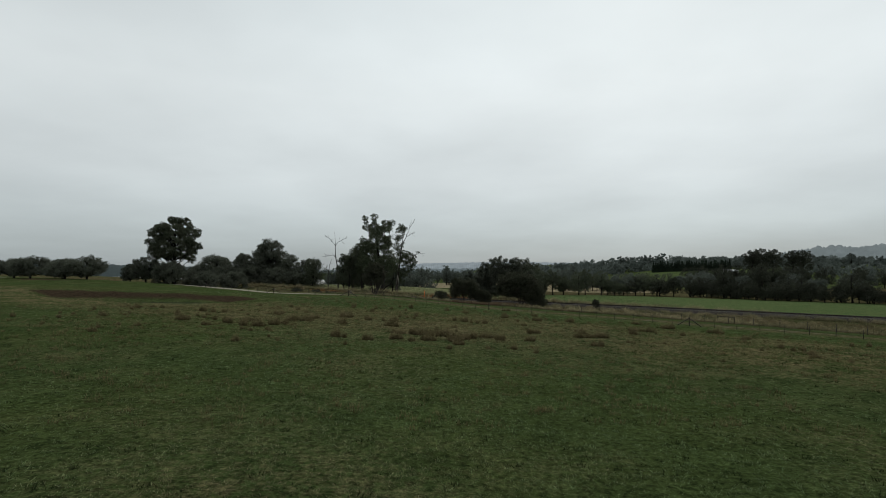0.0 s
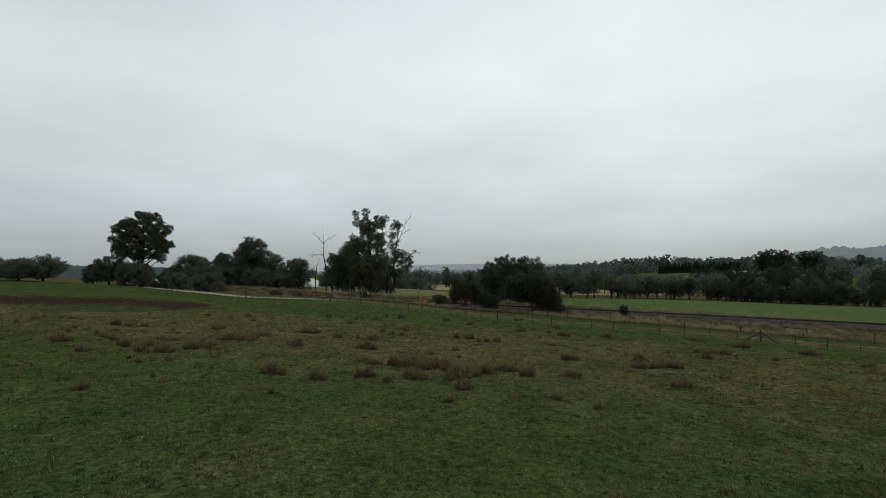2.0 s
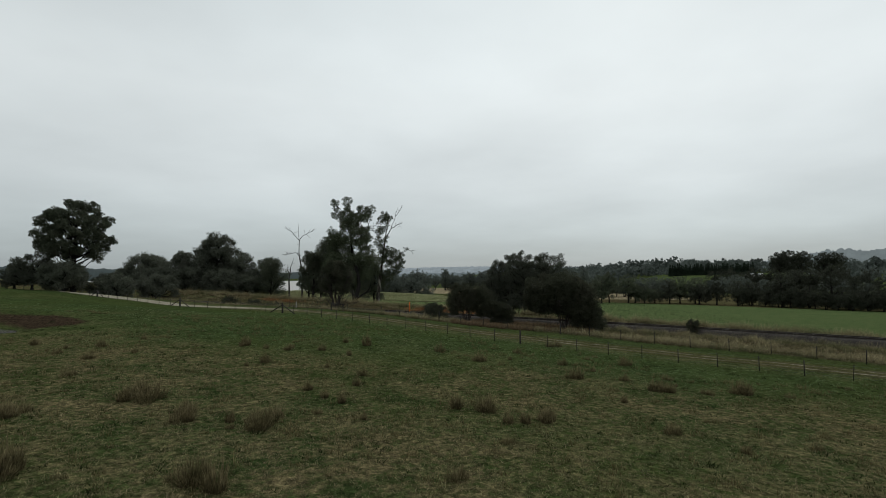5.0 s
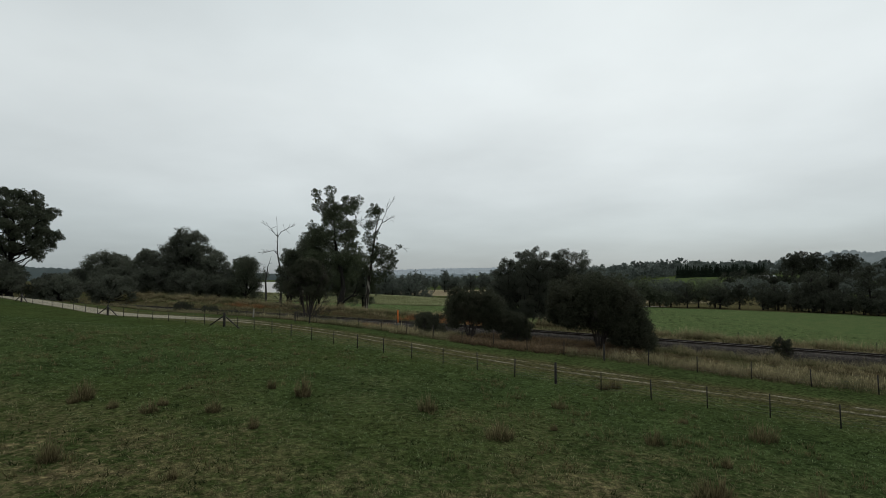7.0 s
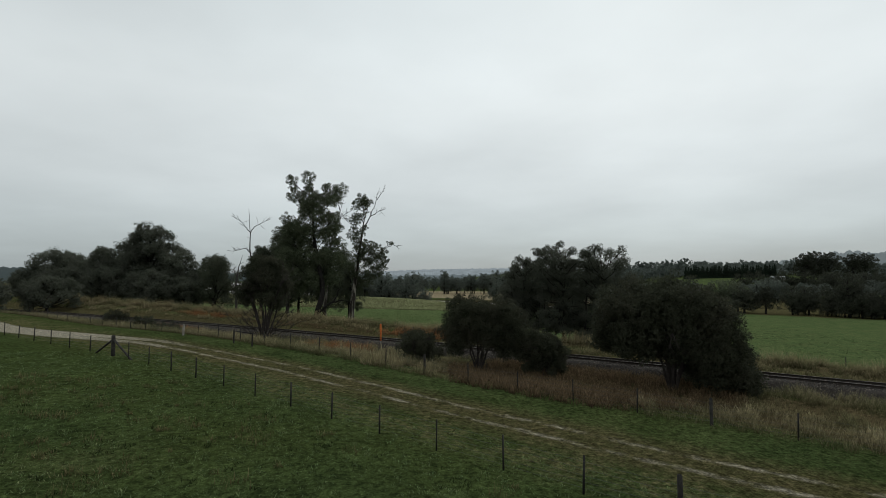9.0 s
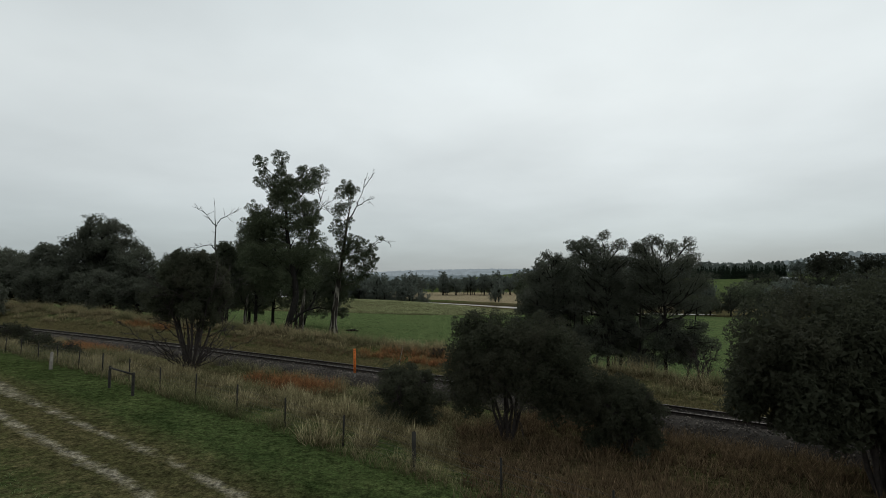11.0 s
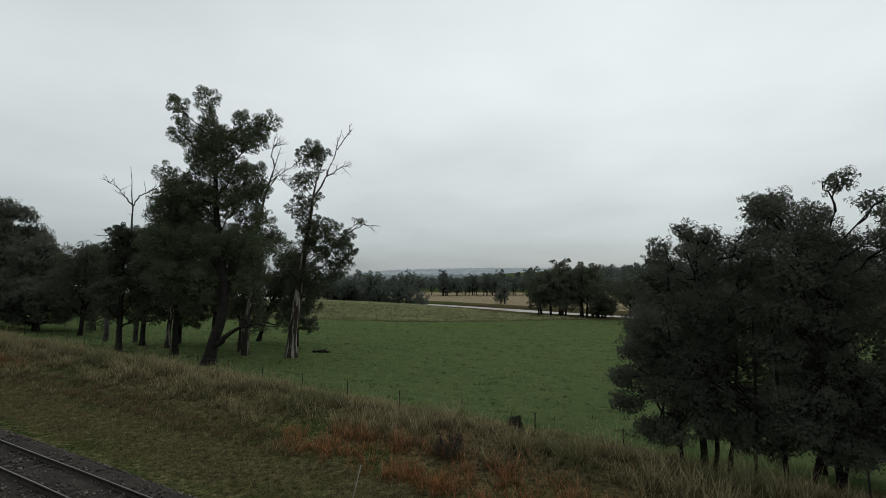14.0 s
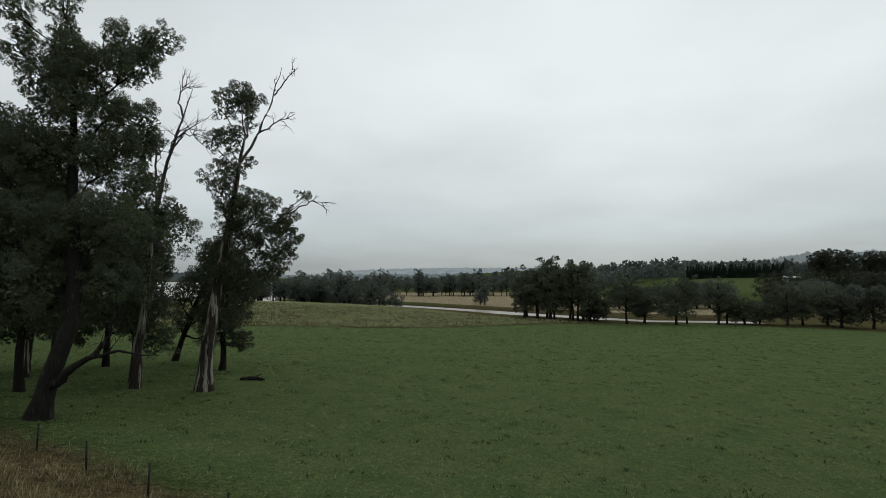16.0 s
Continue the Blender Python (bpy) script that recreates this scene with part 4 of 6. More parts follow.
# blackwoods standing north of the rails: several slim stems under billowing crowns (x, z, radius)
WEST_CROWN = ((-0.4, 1.9, 0.8), (0.8, 1.9, 0.7), (1.8, 2, 0.7), (1.8, 5, 1), (1.9, 6.8, 0.9), (2.2, 3.6, 0.9), (1.6, 8, 0.7), (2.4, 2.6, 0.7), (-0.6, 8.3, 0.6), (0.3, 8.1, 0.6), (-0.9, 7.5, 0.6), (0.3, 7, 1), (-1.6, 6.7, 0.7), (-1.2, 5.8, 1), (-0.2, 5.5, 1.2), (-2.4, 5.1, 0.9), (-2.8, 4.2, 0.6), (-1.7, 4.2, 1), (-0.4, 4.1, 1.2), (-3.2, 3.3, 0.6), (-2.1, 3, 0.9), (-1, 2.8, 0.9), (-3, 2.4, 0.6), (-2.3, 1.6, 0.7), (-1.3, 1.6, 0.6), (0.5, 3.4, 1), (0.2, 2.3, 0.9), (1.2, 4.5, 1), (1, 5.7, 1))
MIDDLE_CROWN = ((-2.2, 3.2, 0.8), (-1.8, 2.2, 0.7), (-0.4, 1.8, 0.6), (-2.7, 9.2, 0.7), (-1.6, 9.5, 0.7), (-0.6, 9.9, 0.6), (-0.5, 9, 0.8), (-1.9, 8.5, 0.8), (-2.9, 7.9, 0.8), (-1.1, 7.9, 1), (0.2, 8.2, 0.8), (0.8, 9.3, 0.7), (0.9, 8.1, 0.8), (-2.2, 7, 1), (-0.6, 6.7, 1), (0.7, 6.8, 0.9), (1.7, 8.8, 0.5), (-2.5, 5.9, 0.8), (-1.2, 5.6, 0.8), (-0.1, 5.3, 0.8), (-2.4, 4.7, 0.8), (-1.2, 3.2, 0.8), (-0.1, 4.3, 0.9), (0.7, 3.7, 0.8), (0, 2.5, 0.6), (1, 5.1, 0.8), (0.9, 1.8, 0.7))
EAST_CROWN = ((-2.2, 9.4, 0.6), (-1.3, 9.7, 0.7), (-0.6, 9.8, 0.6), (-2.6, 8.4, 0.7), (-1.6, 8.4, 1), (-0.8, 8.3, 0.7), (-2.4, 7.2, 0.9), (-1.4, 6.9, 1.1), (-2.8, 6, 0.7), (-1.8, 5.8, 1), (-0.7, 5.6, 0.9), (-2.7, 4.9, 0.5), (-1, 4.3, 0.7), (0.1, 9.2, 0.9), (-0.1, 7.5, 1), (0.3, 6.3, 1), (1.6, 9.6, 0.8), (1.3, 8.2, 1), (2.4, 8.6, 0.8), (1.8, 6.8, 1.1), (2.8, 7, 0.9), (1.4, 5.2, 0.9), (2.7, 5.4, 0.9), (2.2, 3.8, 0.7), (-2.2, 3.4, 0.7), (0.2, 3.6, 0.8), (1.2, 2.6, 0.7), (-0.6, 2.4, 0.6), (2.6, 2.3, 0.6))
BLACKWOODS = (
    (10.5, 123, WEST_CROWN, ((-0.75, 0, -1.4, 0.2, 6, 0.13), (0.5, 0.3, 0.9, 0.4, 5.5, 0.15), (0.75, -0.3, 1.5, 0.3, 5, 0.11), (-0.2, 1, -2.2, 0.9, 4.2, 0.09))),
    (14.3, 121.5, MIDDLE_CROWN, ((-1.75, 0.2, -2.2, 0.1, 7.5, 0.15), (-1.2, -0.2, 0.3, 0.1, 7, 0.15), (-2.7, 0.4, -2.4, 0.6, 6, 0.12), (0.6, 0.6, 1.1, 0.5, 5, 0.1))),
    (18.2, 120.2, EAST_CROWN, ((-2.2, 0, -1.7, 0.2, 7.5, 0.2), (-1.4, -0.3, -0.1, 0, 7, 0.13), (1.4, -0.2, 2.6, 0.2, 6, 0.12))),
)
for k, (x, y, shape, stems) in enumerate(BLACKWOODS):
    r = np.random.RandomState(90 + k)
    crown = [(cx + r.normal(0, 0.1), r.uniform(-1.3, 0.4), 1.06 * cz, q * 1.1) for cx, cz, q in shape]
    crown += [(cx + r.normal(0, 0.25), r.uniform(0.4, 1.5) + (1.0 if cx > -1 else 0.0), 1.06 * cz + r.normal(0, 0.2) - 0.2, q * 1.25) for cx, cz, q in shape if cz > 2.6 and cx > -1.7]
    crown += [(cx + 0.35, r.uniform(-0.7, 0.7), 1.06 * cz - 0.1, q * 1.15) for cx, cz, q in shape if cx <= -1.7]
    crown += [(r.uniform(-1.2, 2.6), r.uniform(-0.3, 2.4), r.uniform(2.2, 4.2), r.uniform(0.7, 1.05)) for _ in range(16)]
    crown += [(cx * 0.8 + r.normal(0, 0.3), r.uniform(-0.4, 1.6), 1.02 * cz, 1.2 * q) for cx, cz, q in shape if 4.0 < cz < 8.6]
    crown += [(-2.9 + 0.3 * q + r.uniform(-0.2, 0.2), r.uniform(-1.3, 1.2), r.uniform(1.3, 3.4), r.uniform(0.65, 0.95)) for q in range(20) if k or q > 4]
    if k:
        crown += [(-2.3 + 0.52 * q + r.uniform(-0.2, 0.2), r.uniform(-1.1, 0.2), r.uniform(1.5, 3.1), r.uniform(0.6, 0.85)) for q in range(10)]
    else:
        crown = [(max(cx, q - 3.8 + 0.85 * max(0.0, cy + 0.15)), cy, cz, q) for cx, cy, cz, q in crown]
    tree("blackwood_tree", on_ground(x, y), "dense dark blackwood with several slim stems", "tree", [(0, 0, 0), (0.1, 0.1, 2.4), (0, 0, 5.5), (-0.2, 0, 8.2)], [0.13, 0.11, 0.08, 0.03],
         crown, 105000, 0.08, M_BLACKLEAF, M_BLACKBARK, 90 + k, group="trees beside the railway", thick=0.035, dense=1.0, stems=stems, fork=0.55, twigs=1)
grove_tree(16.6, 125.4, 9.4, 6.5, 94, 0.1, 0.2, 30000, M_BLACKBARK, M_BLACKLEAF, 0.13, "blackwood_tree", "dense dark blackwood with a slim stem", 16, "trees beside the railway", 0.16, 0.66)


def shrub(x, y, tall, wide, seed, count, label, name="tea_tree_bush", size=0.1, low=0.0, stems=7, bare=False, leaf=None, dense=False, clumps=None):
    """A bush of many stems that forks from the ground."""
    r = np.random.RandomState(seed)
    root = thing(name, on_ground(x, y, 0.05), label, "bush")
    pieces = []
    for k in range(stems):
        a = 2 * math.pi * k / stems + r.uniform(-0.3, 0.3)
        q = wide * r.uniform(0.1, 0.3) * (1.6 if bare else 1.0)
        top = np.array([math.cos(a) * q, math.sin(a) * q, tall * r.uniform(0.5, 0.78)])
        path = wander((math.cos(a) * 0.15, math.sin(a) * 0.15, 0), top, (0, 0, 0.1 * tall), 8, r, 0.06)
        pieces.append(tube(path, np.linspace(min(0.09, 0.016 * tall), 0.012, 8), 6))
        for _ in range(7):
            j = r.randint(2, 8)
            d = r.normal(size=3) + np.array([math.cos(a), math.sin(a), 0.7])
            d /= np.linalg.norm(d)
            tip = path[j] + d * tall * r.uniform(0.10, 0.24)
            pieces.append(tube(wander(path[j], tip, (0, 0, 0.05), 5, r, 0.04), np.linspace(0.03, 0.006, 5), 4))
            for _ in range(3):
                e = d + r.normal(0, 0.6, 3)
                pieces.append(tube(wander(tip - d * 0.3, tip + e * 0.22 * tall / 4, (0, 0, 0), 4, r, 0.03), np.linspace(0.014, 0.004, 4), 3))
    if bare:
        fan = []
        for k in range(16):
            a, up = r.uniform(0, 6.28), r.uniform(0.25, 0.9)
            reach = wide * r.uniform(0.45, 0.75)
            fan.append((0.045, [(0, 0, 0.1), (math.cos(a) * reach * 0.45, math.sin(a) * reach * 0.45, tall * up * 0.22), (math.cos(a) * reach, math.sin(a) * reach, tall * up * 0.5)]))
        pieces.append(bare_limbs(fan, r, 4, 0.7))
    v, f = joined(pieces)
    part("woody_base", mesh_of("woody_base", v, f, M_TWIG, True), root)
    cl = clumps or dome_clumps(r, tall, wide, 26, low, 0.17)
    v, f = puffs(cl, count, size, 0.46, 0.1, r, 26, 0.9, 1.6) if dense else leaf_cloud(cl, count, size, 0.42, 0.1, r, 40, 0.85)
    part("crown", mesh_of("crown", v, f, leaf or M_BUSHLEAF), root)
    return root


WIDE_TEA = ((-2.2, 4.4, 0.7), (-1.6, 4.8, 0.7), (-0.7, 4.6, 0.8), (0.3, 4.4, 0.9), (1.4, 4.4, 0.9), (2.5, 4.1, 1.0), (3.3, 3.3, 0.9), (-2.2, 3.3, 1.0), (-1.2, 3.4, 1.1), (0.3, 3.2, 1.3), (1.8, 3.0, 1.3), (-2.5, 2.2, 1.0), (-1.2, 2.0, 1.2), (0.5, 2.0, 1.2), (2.2, 1.8, 1.3), (3.6, 2.6, 1.0), (4.2, 1.7, 0.9), (4.7, 1.0, 0.8), (-2.2, 1.1, 0.9), (2.4, 0.8, 0.9), (3.9, 0.6, 0.8))
TALL_TEA = ((-3.6, 5.1, 1.2), (-1.8, 5.5, 1.3), (-0.1, 5.7, 1.3), (1.5, 5.4, 1.3), (2.6, 4.5, 1.3), (3.1, 3.2, 1.4), (3.6, 2.0, 1.2), (3.7, 1.0, 1.3), (4.2, 0.6, 0.9), (-4.0, 3.8, 1.0), (-4.0, 2.8, 0.8), (-2.5, 3.8, 1.4), (-0.8, 4.2, 1.6), (0.9, 3.8, 1.7), (-2.6, 2.7, 1.1), (-0.5, 2.7, 1.2), (1.5, 2.3, 1.6), (2.2, 1.2, 1.4))


def deepened(shape, depth, r):
    """A crown as deep as it is wide: its clumps in three layers, the front and back ones drawn in."""
    out = []
    for x, z, q in shape:
        out += [(x, r.uniform(-0.2, 0.2) * depth, z, 1.12 * q), (0.84 * x + 0.1, -depth * r.uniform(0.4, 0.62), 0.9 * z, q), (0.84 * x, depth * r.uniform(0.4, 0.62), 0.9 * z, q)]
    return out


NEAR_TEA = tuple((0.83 * x, 0.83 * z + 0.84, 0.83 * q) for x, z, q in WIDE_TEA)
shrub(4.05, 102.7, 4.9, 5.4, 101, 120000, "wide dark tea tree beside the railway", size=0.07, dense=True, clumps=deepened(NEAR_TEA, 1.6, np.random.RandomState(171)))
shrub(15.1, 97.9, 6.2, 8.0, 102, 90000, "tall rounded tea tree beside the lane fence", size=0.12, dense=True, clumps=deepened(TALL_TEA, 2.6, np.random.RandomState(172)))
shrub(-0.2, 105.8, 2.5, 4.2, 103, 36000, "small dark bush at the ballast foot", size=0.07, dense=True, low=0.1)
shrub(8.4, 101.7, 3.0, 3.6, 104, 36000, "low dark bush beside the tea tree", size=0.07, dense=True, low=0.1)
shrub(-15.2, 116.2, 8.3, 5.8, 105, 62000, "bare-stemmed dark wattle leaning beside the railway", "bare_wattle", 0.10, 0.50, 13, True, dense=True)
shrub(19.9, 118.3, 3.4, 3.4, 106, 700, "thin leafless thorn bush", "thorn_bush", 0.07, 0.3, 10)
shrub(27.9, 93.0, 1.8, 1.6, 107, 2500, "small twiggy bush in dry grass", "thorn_bush", 0.14, 0.2, 5)
shrub(4.0, 125.6, 0.85, 0.8, 108, 3600, "small round shrub by the fence", "round_shrub", 0.07, 0.05, 5)
shrub(1.2, 122.6, 0.75, 1.7, 109, 2600, "low scrubby bush on the bank", "round_shrub", 0.07, 0.05, 5)
shrub(-30.0, 122.0, 1.5, 3.2, 110, 5000, "low bramble mound beside the lane", "bramble", 0.16, 0.02, 6)
shrub(-36.0, 127.0, 2.0, 3.6, 111, 6000, "low bramble mound beside the lane", "bramble", 0.16, 0.02, 6)
shrub(-26.0, 119.0, 1.1, 4.2, 112, 5000, "low bramble mound beside the lane", "bramble", 0.16, 0.02, 6)

# ---- woods and tree lines farther off: a few grown trees, copied ----
def open_clumps(r, tall, wide, arms):
    """A gum's open crown: flat-topped tufts at the ends of a few rising limbs."""
    out = []
    for k in range(arms):
        a, z = k * 2.4 + r.uniform(-0.4, 0.4), tall * (0.55 + 0.42 * (k + 0.5) / arms)
        q = wide * 0.5 * r.uniform(0.25, 0.8) * (1.15 - 0.6 * (z / tall - 0.55) / 0.45)
        rad = wide * r.uniform(0.085, 0.15)
        out.append((math.cos(a) * q, math.sin(a) * q, z - rad * 0.6, rad))
        if r.rand() < 0.5:
            out.append((math.cos(a) * q * 1.2, math.sin(a) * q * 1.2, z - rad * r.uniform(1.2, 2.6), rad * 0.7))
    return out


# MODELS and MISTY wear leaf colours with haze painted in; SHADY does not.
MODELS, MISTY, SHADY = [], [], []
for k, (tall, wide, style, x, y) in enumerate(((13, 11, "open", 34, 256), (15.5, 9, "open", 43, 250), (7.5, 9, 0.02, 47, 249), (12, 11, 0.06, 38, 254), (9.5, 10, "open", 57.5, 243), (10, 7.5, 0.1, 31, 259))):
    r = np.random.RandomState(120 + k)
    cl = open_clumps(r, tall, wide, 14) + list(round_clumps(r, tall * 0.96, wide * 0.82, 18, 0.34)) if style == "open" else round_clumps(r, tall, wide, 24, style)
    stem = [(0, 0, 0), (0.2, 0.1, tall * 0.3), (-0.2, 0.2, tall * 0.6), (0.1, 0, tall * 0.85)]
    MODELS.append(tree("riverside_tree", on_ground(x, y), "dark spreading tree on the river bank", "tree", stem, [0.3, 0.24, 0.16, 0.05], cl, 5200, 0.42, M_MIDHAZELEAF, M_BARK, 120 + k, twigs=0, group="trees along the river", thick=0.07, flat=0.7 if style == "open" else 0.85, dense=1.0))
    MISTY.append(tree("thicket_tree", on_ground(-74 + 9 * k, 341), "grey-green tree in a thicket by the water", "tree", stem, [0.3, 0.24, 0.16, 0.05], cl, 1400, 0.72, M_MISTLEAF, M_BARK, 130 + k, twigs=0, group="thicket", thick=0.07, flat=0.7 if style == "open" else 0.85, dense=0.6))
    SHADY.append(tree("woodland_tree", on_ground(118 + 9 * k, 214 - 11 * k), "dark tree in dense woodland edge", "tree", stem, [0.3, 0.24, 0.16, 0.05], cl, 2200, 0.58, M_WOODLEAF, M_BARK, 140 + k, twigs=0, group="woodland edge", thick=0.07, flat=0.7 if style == "open" else 0.85, dense=0.9))


def plant(model, x, y, size, turn, name, label, group):
    kin = SHADY if name in ("woodland_tree", "large_pine", "field_edge_tree") else MISTY if y > 300 else MODELS
    ob = copy_thing(kin[model], Matrix.Translation(on_ground(x, y, 0.2)) @ Matrix.Rotation(turn, 4, "Z") @ Matrix.Diagonal((size, size, size, 1)))
    ob.name = name
    return tagged(ob, label, "tree", group)


r = np.random.RandomState(77)


def belt(points, count, models, lo, hi, depth, name, label, group):
    """Trees strewn along a line of points."""
    for k in range(count):
        d = (len(points) - 1) * (k + r.uniform(0.1, 0.9)) / count
        q = min(len(points) - 2, int(d))
        x = points[q][0] + (points[q + 1][0] - points[q][0]) * (d - q) + r.uniform(-0.5, 0.5) * depth
        y = points[q][1] + (points[q + 1][1] - points[q][1]) * (d - q) + r.uniform(-0.5, 0.5) * depth
        plant(models[r.randint(len(models))], x, y, r.uniform(lo, hi), r.uniform(0, 6.28), name, label, group)


belt(((30, 262), (48, 250)), 9, (0, 1, 1, 3, 0), 0.95, 1.25, 6, "riverside_tree", "dark spreading tree on the river bank", "trees along the river")
for x, y, m, q in ((52.0, 240.5, 0, 1.0), (57.5, 243, 4, 0.85), (64.0, 240, 3, 1.05), (67.5, 241.5, 1, 0.85), (74.5, 240, 0, 0.95), (78.0, 242, 5, 0.9), (80.5, 239, 2, 1.0), (85.0, 240, 2, 0.85), (93.5, 237, 3, 1.0), (99.0, 236, 3, 0.95)):
    plant(m, x, y, q, r.uniform(0, 6.28), "riverside_tree", "dark rounded tree on the river bank", "trees along the river")
for x, y, m, q in ((48, 249.5, 2, 0.82), (46.6, 250.5, 2, 0.7), (89.0, 236, 3, 0.85), (98, 231, 2, 1.15), (103, 228, 5, 1.0), (108, 223, 3, 0.85)):
    plant(m, x, y, q, r.uniform(0, 6.28), "field_edge_tree", "rounded dark tree at the field's edge", "field edge")
EDGE = ((112, 226), (124, 206), (136, 190), (160, 166), (195, 140), (240, 116))
belt(EDGE, 62, (3, 5, 2, 5, 3), 0.6, 0.84, 8, "woodland_tree", "dark tree in dense woodland edge", "woodland edge")
belt(tuple((x - 1.5, y - 4) for x, y in EDGE), 34, (2, 2, 5), 0.5, 0.8, 3, "woodland_tree", "low dark bush at the woodland edge", "woodland edge")
belt(tuple((x + 12, y + 12) for x, y in EDGE), 14, (3, 1, 5, 3), 0.62, 0.85, 12, "woodland_tree", "dark tree in dense woodland", "woodland edge")
for x, y, m, q in ((268, 441, 5, 2.45), (276, 444, 5, 2.6), (286, 442, 5, 2.55), (304, 443, 5, 2.4), (312, 441, 5, 2.5)):
    plant(m, x, y, q, r.uniform(0, 6.28), "large_pine", "very large dark tree above the woods", "large trees")
belt(((-78, 340), (-52, 338), (-34, 336), (-12, 334)), 40, (2, 3, 5, 3, 0), 0.65, 1.05, 14, "thicket_tree", "grey-green tree in a thicket by the water", "thicket")
for x, y, m, q in ((-38, 352, 0, 1.15), (-33, 350, 1, 1.05), (-50, 354, 1, 1.15), (-45, 356, 0, 1.2), (-62, 352, 0, 1.2), (-70, 350, 3, 1.3), (-13, 324, 0, 1.3), (-28, 324, 4, 1.5), (-15.5, 316, 2, 1.3), (-24, 318, 2, 1.1)):
    plant(m, x, y, q, r.uniform(0, 6.28), "thicket_tree", "gum standing over a thicket", "thicket")
belt(((-70, 445), (0, 440), (60, 445), (130, 460)), 72, (0, 3, 1, 3, 0), 0.8, 1.2, 22, "field_tree", "grey-green tree in a line across pale fields", "far tree line")
plant(0, 30.0, 330.0, 0.85, 1.0, "field_tree", "lone dark tree on the far river bank", "far tree line")
plant(2, 28.5, 331.0, 0.8, 1.0, "field_tree", "low dark bush on the far river bank", "far tree line")
belt(((182, 352), (215, 356), (250, 350), (340, 330)), 44, (0, 3, 3, 5), 1.0, 1.4, 22, "woodland_tree", "dark tree in woods below the hill", "scattered woods")
belt(((143, 305), (170, 318), (280, 330)), 26, (3, 3, 5, 2), 0.8, 1.1, 22, "field_tree", "grey-green tree in scattered woods", "scattered woods")
belt(((70, 304), (90, 306), (105, 308), (118, 310)), 22, (0, 3, 3, 2), 0.75, 1.0, 14, "field_tree", "grey-green gum in scattered woods", "scattered woods")


def conifer_row():
    """A clipped-looking shelter belt of young conifers."""
    r = np.random.RandomState(8)
    root = thing("shelter_belt_conifer", on_ground(196, 474, 0.3), "dark pointed conifer in a shelter belt", "tree", "shelter belt")
    tall = 9.5
    part("trunk", mesh_of("trunk", *tube([(0, 0, 0), (0, 0, tall * 0.5), (0, 0, tall)], [0.2, 0.12, 0.03], 6), M_BARK), root)
    cl = [(0, 0, 0.6 + z, 0.3 + 1.9 * (1 - z / tall)) for z in np.linspace(0, tall - 0.6, 12)]
    part("crown", mesh_of("crown", *leaf_cloud(cl, 1300, 0.9, 0.4, 0.3, r, 10), M_PINELEAF), root)
    for k in range(1, 45):
        q = r.uniform(0.85, 1.12)
        copy_thing(root, Matrix.Translation(on_ground(196 + 1.6 * k, 474 + r.uniform(-1, 1), 0.3)) @ Matrix.Diagonal((q, q, q, 1)))


conifer_row()


def far_woods(name, x0, x1, y0, y1, count, tall, label, seed, slope=0.0):
    """Woods too far off to tell tree from tree."""
    r = np.random.RandomState(seed)
    pieces_v, total = [], 0
    xs = r.uniform(x0, x1, count)
    ys = r.uniform(y0, y1, count) + slope * (xs - x0)
    zs = height(xs, ys)
    for x, y, z in zip(xs, ys, zs):
        t = tall * r.uniform(0.7, 1.25)
        cl = [(x + r.normal(0, t * 0.2), y + r.normal(0, t * 0.2), z + t * q, t * r.uniform(0.14, 0.24)) for q in (0.25, 0.45, 0.6, 0.75, 0.9)]
        v, _ = leaf_cloud(cl, 125, 1.9, 0.7, 0.2, r, 10)
        pieces_v.append(v)
    v = np.concatenate(pieces_v)
    return tagged(new(name, mesh_of(name, v, np.arange(len(v)).reshape(-1, 3), M_FARHAZELEAF)), label, "woods", kind="stuff")


far_woods("far_woods", 120, 640, 640, 760, 380, 13, "grey-green gum woods along a ridge", 201)
far_woods("far_woods", 60, 300, 500, 600, 170, 11, "grey-green gum woods below the ridge", 202)
far_woods("far_woods", -60, 190, 560, 760, 170, 11, "tree belts across far paddocks", 203)
far_woods("far_woods", 330, 620, 420, 560, 180, 12, "grey-green woods on the eastern slope", 204)
RIDGE = []
for k in range(3):
    r = np.random.RandomState(160 + k)
    tall = (17, 20, 15)[k]
    RIDGE.append(tree("ridge_gum", on_ground(200 + 40 * k, 650), "tall grey-green gum on a distant ridge", "tree", [(0, 0, 0), (0.3, 0, tall * 0.5), (0, 0, tall * 0.9)], [0.35, 0.25, 0.06], open_clumps(r, tall, tall * 0.7, 12), 640, 1.9, M_FARHAZELEAF, M_BARK, 160 + k, twigs=0, group="gums on the ridge", flat=0.7, subs=12))
r = np.random.RandomState(166)
for k in range(90):
    x, y = 90 + 5.6 * k + r.uniform(-4, 4), 648 + r.uniform(-16, 30)
    q = r.uniform(0.7, 1.15)
    copy_thing(RIDGE[r.randint(3)], Matrix.Translation(on_ground(x, y, 0.3)) @ Matrix.Rotation(r.uniform(0, 6.28), 4, "Z") @ Matrix.Diagonal((q, q, q, 1)))

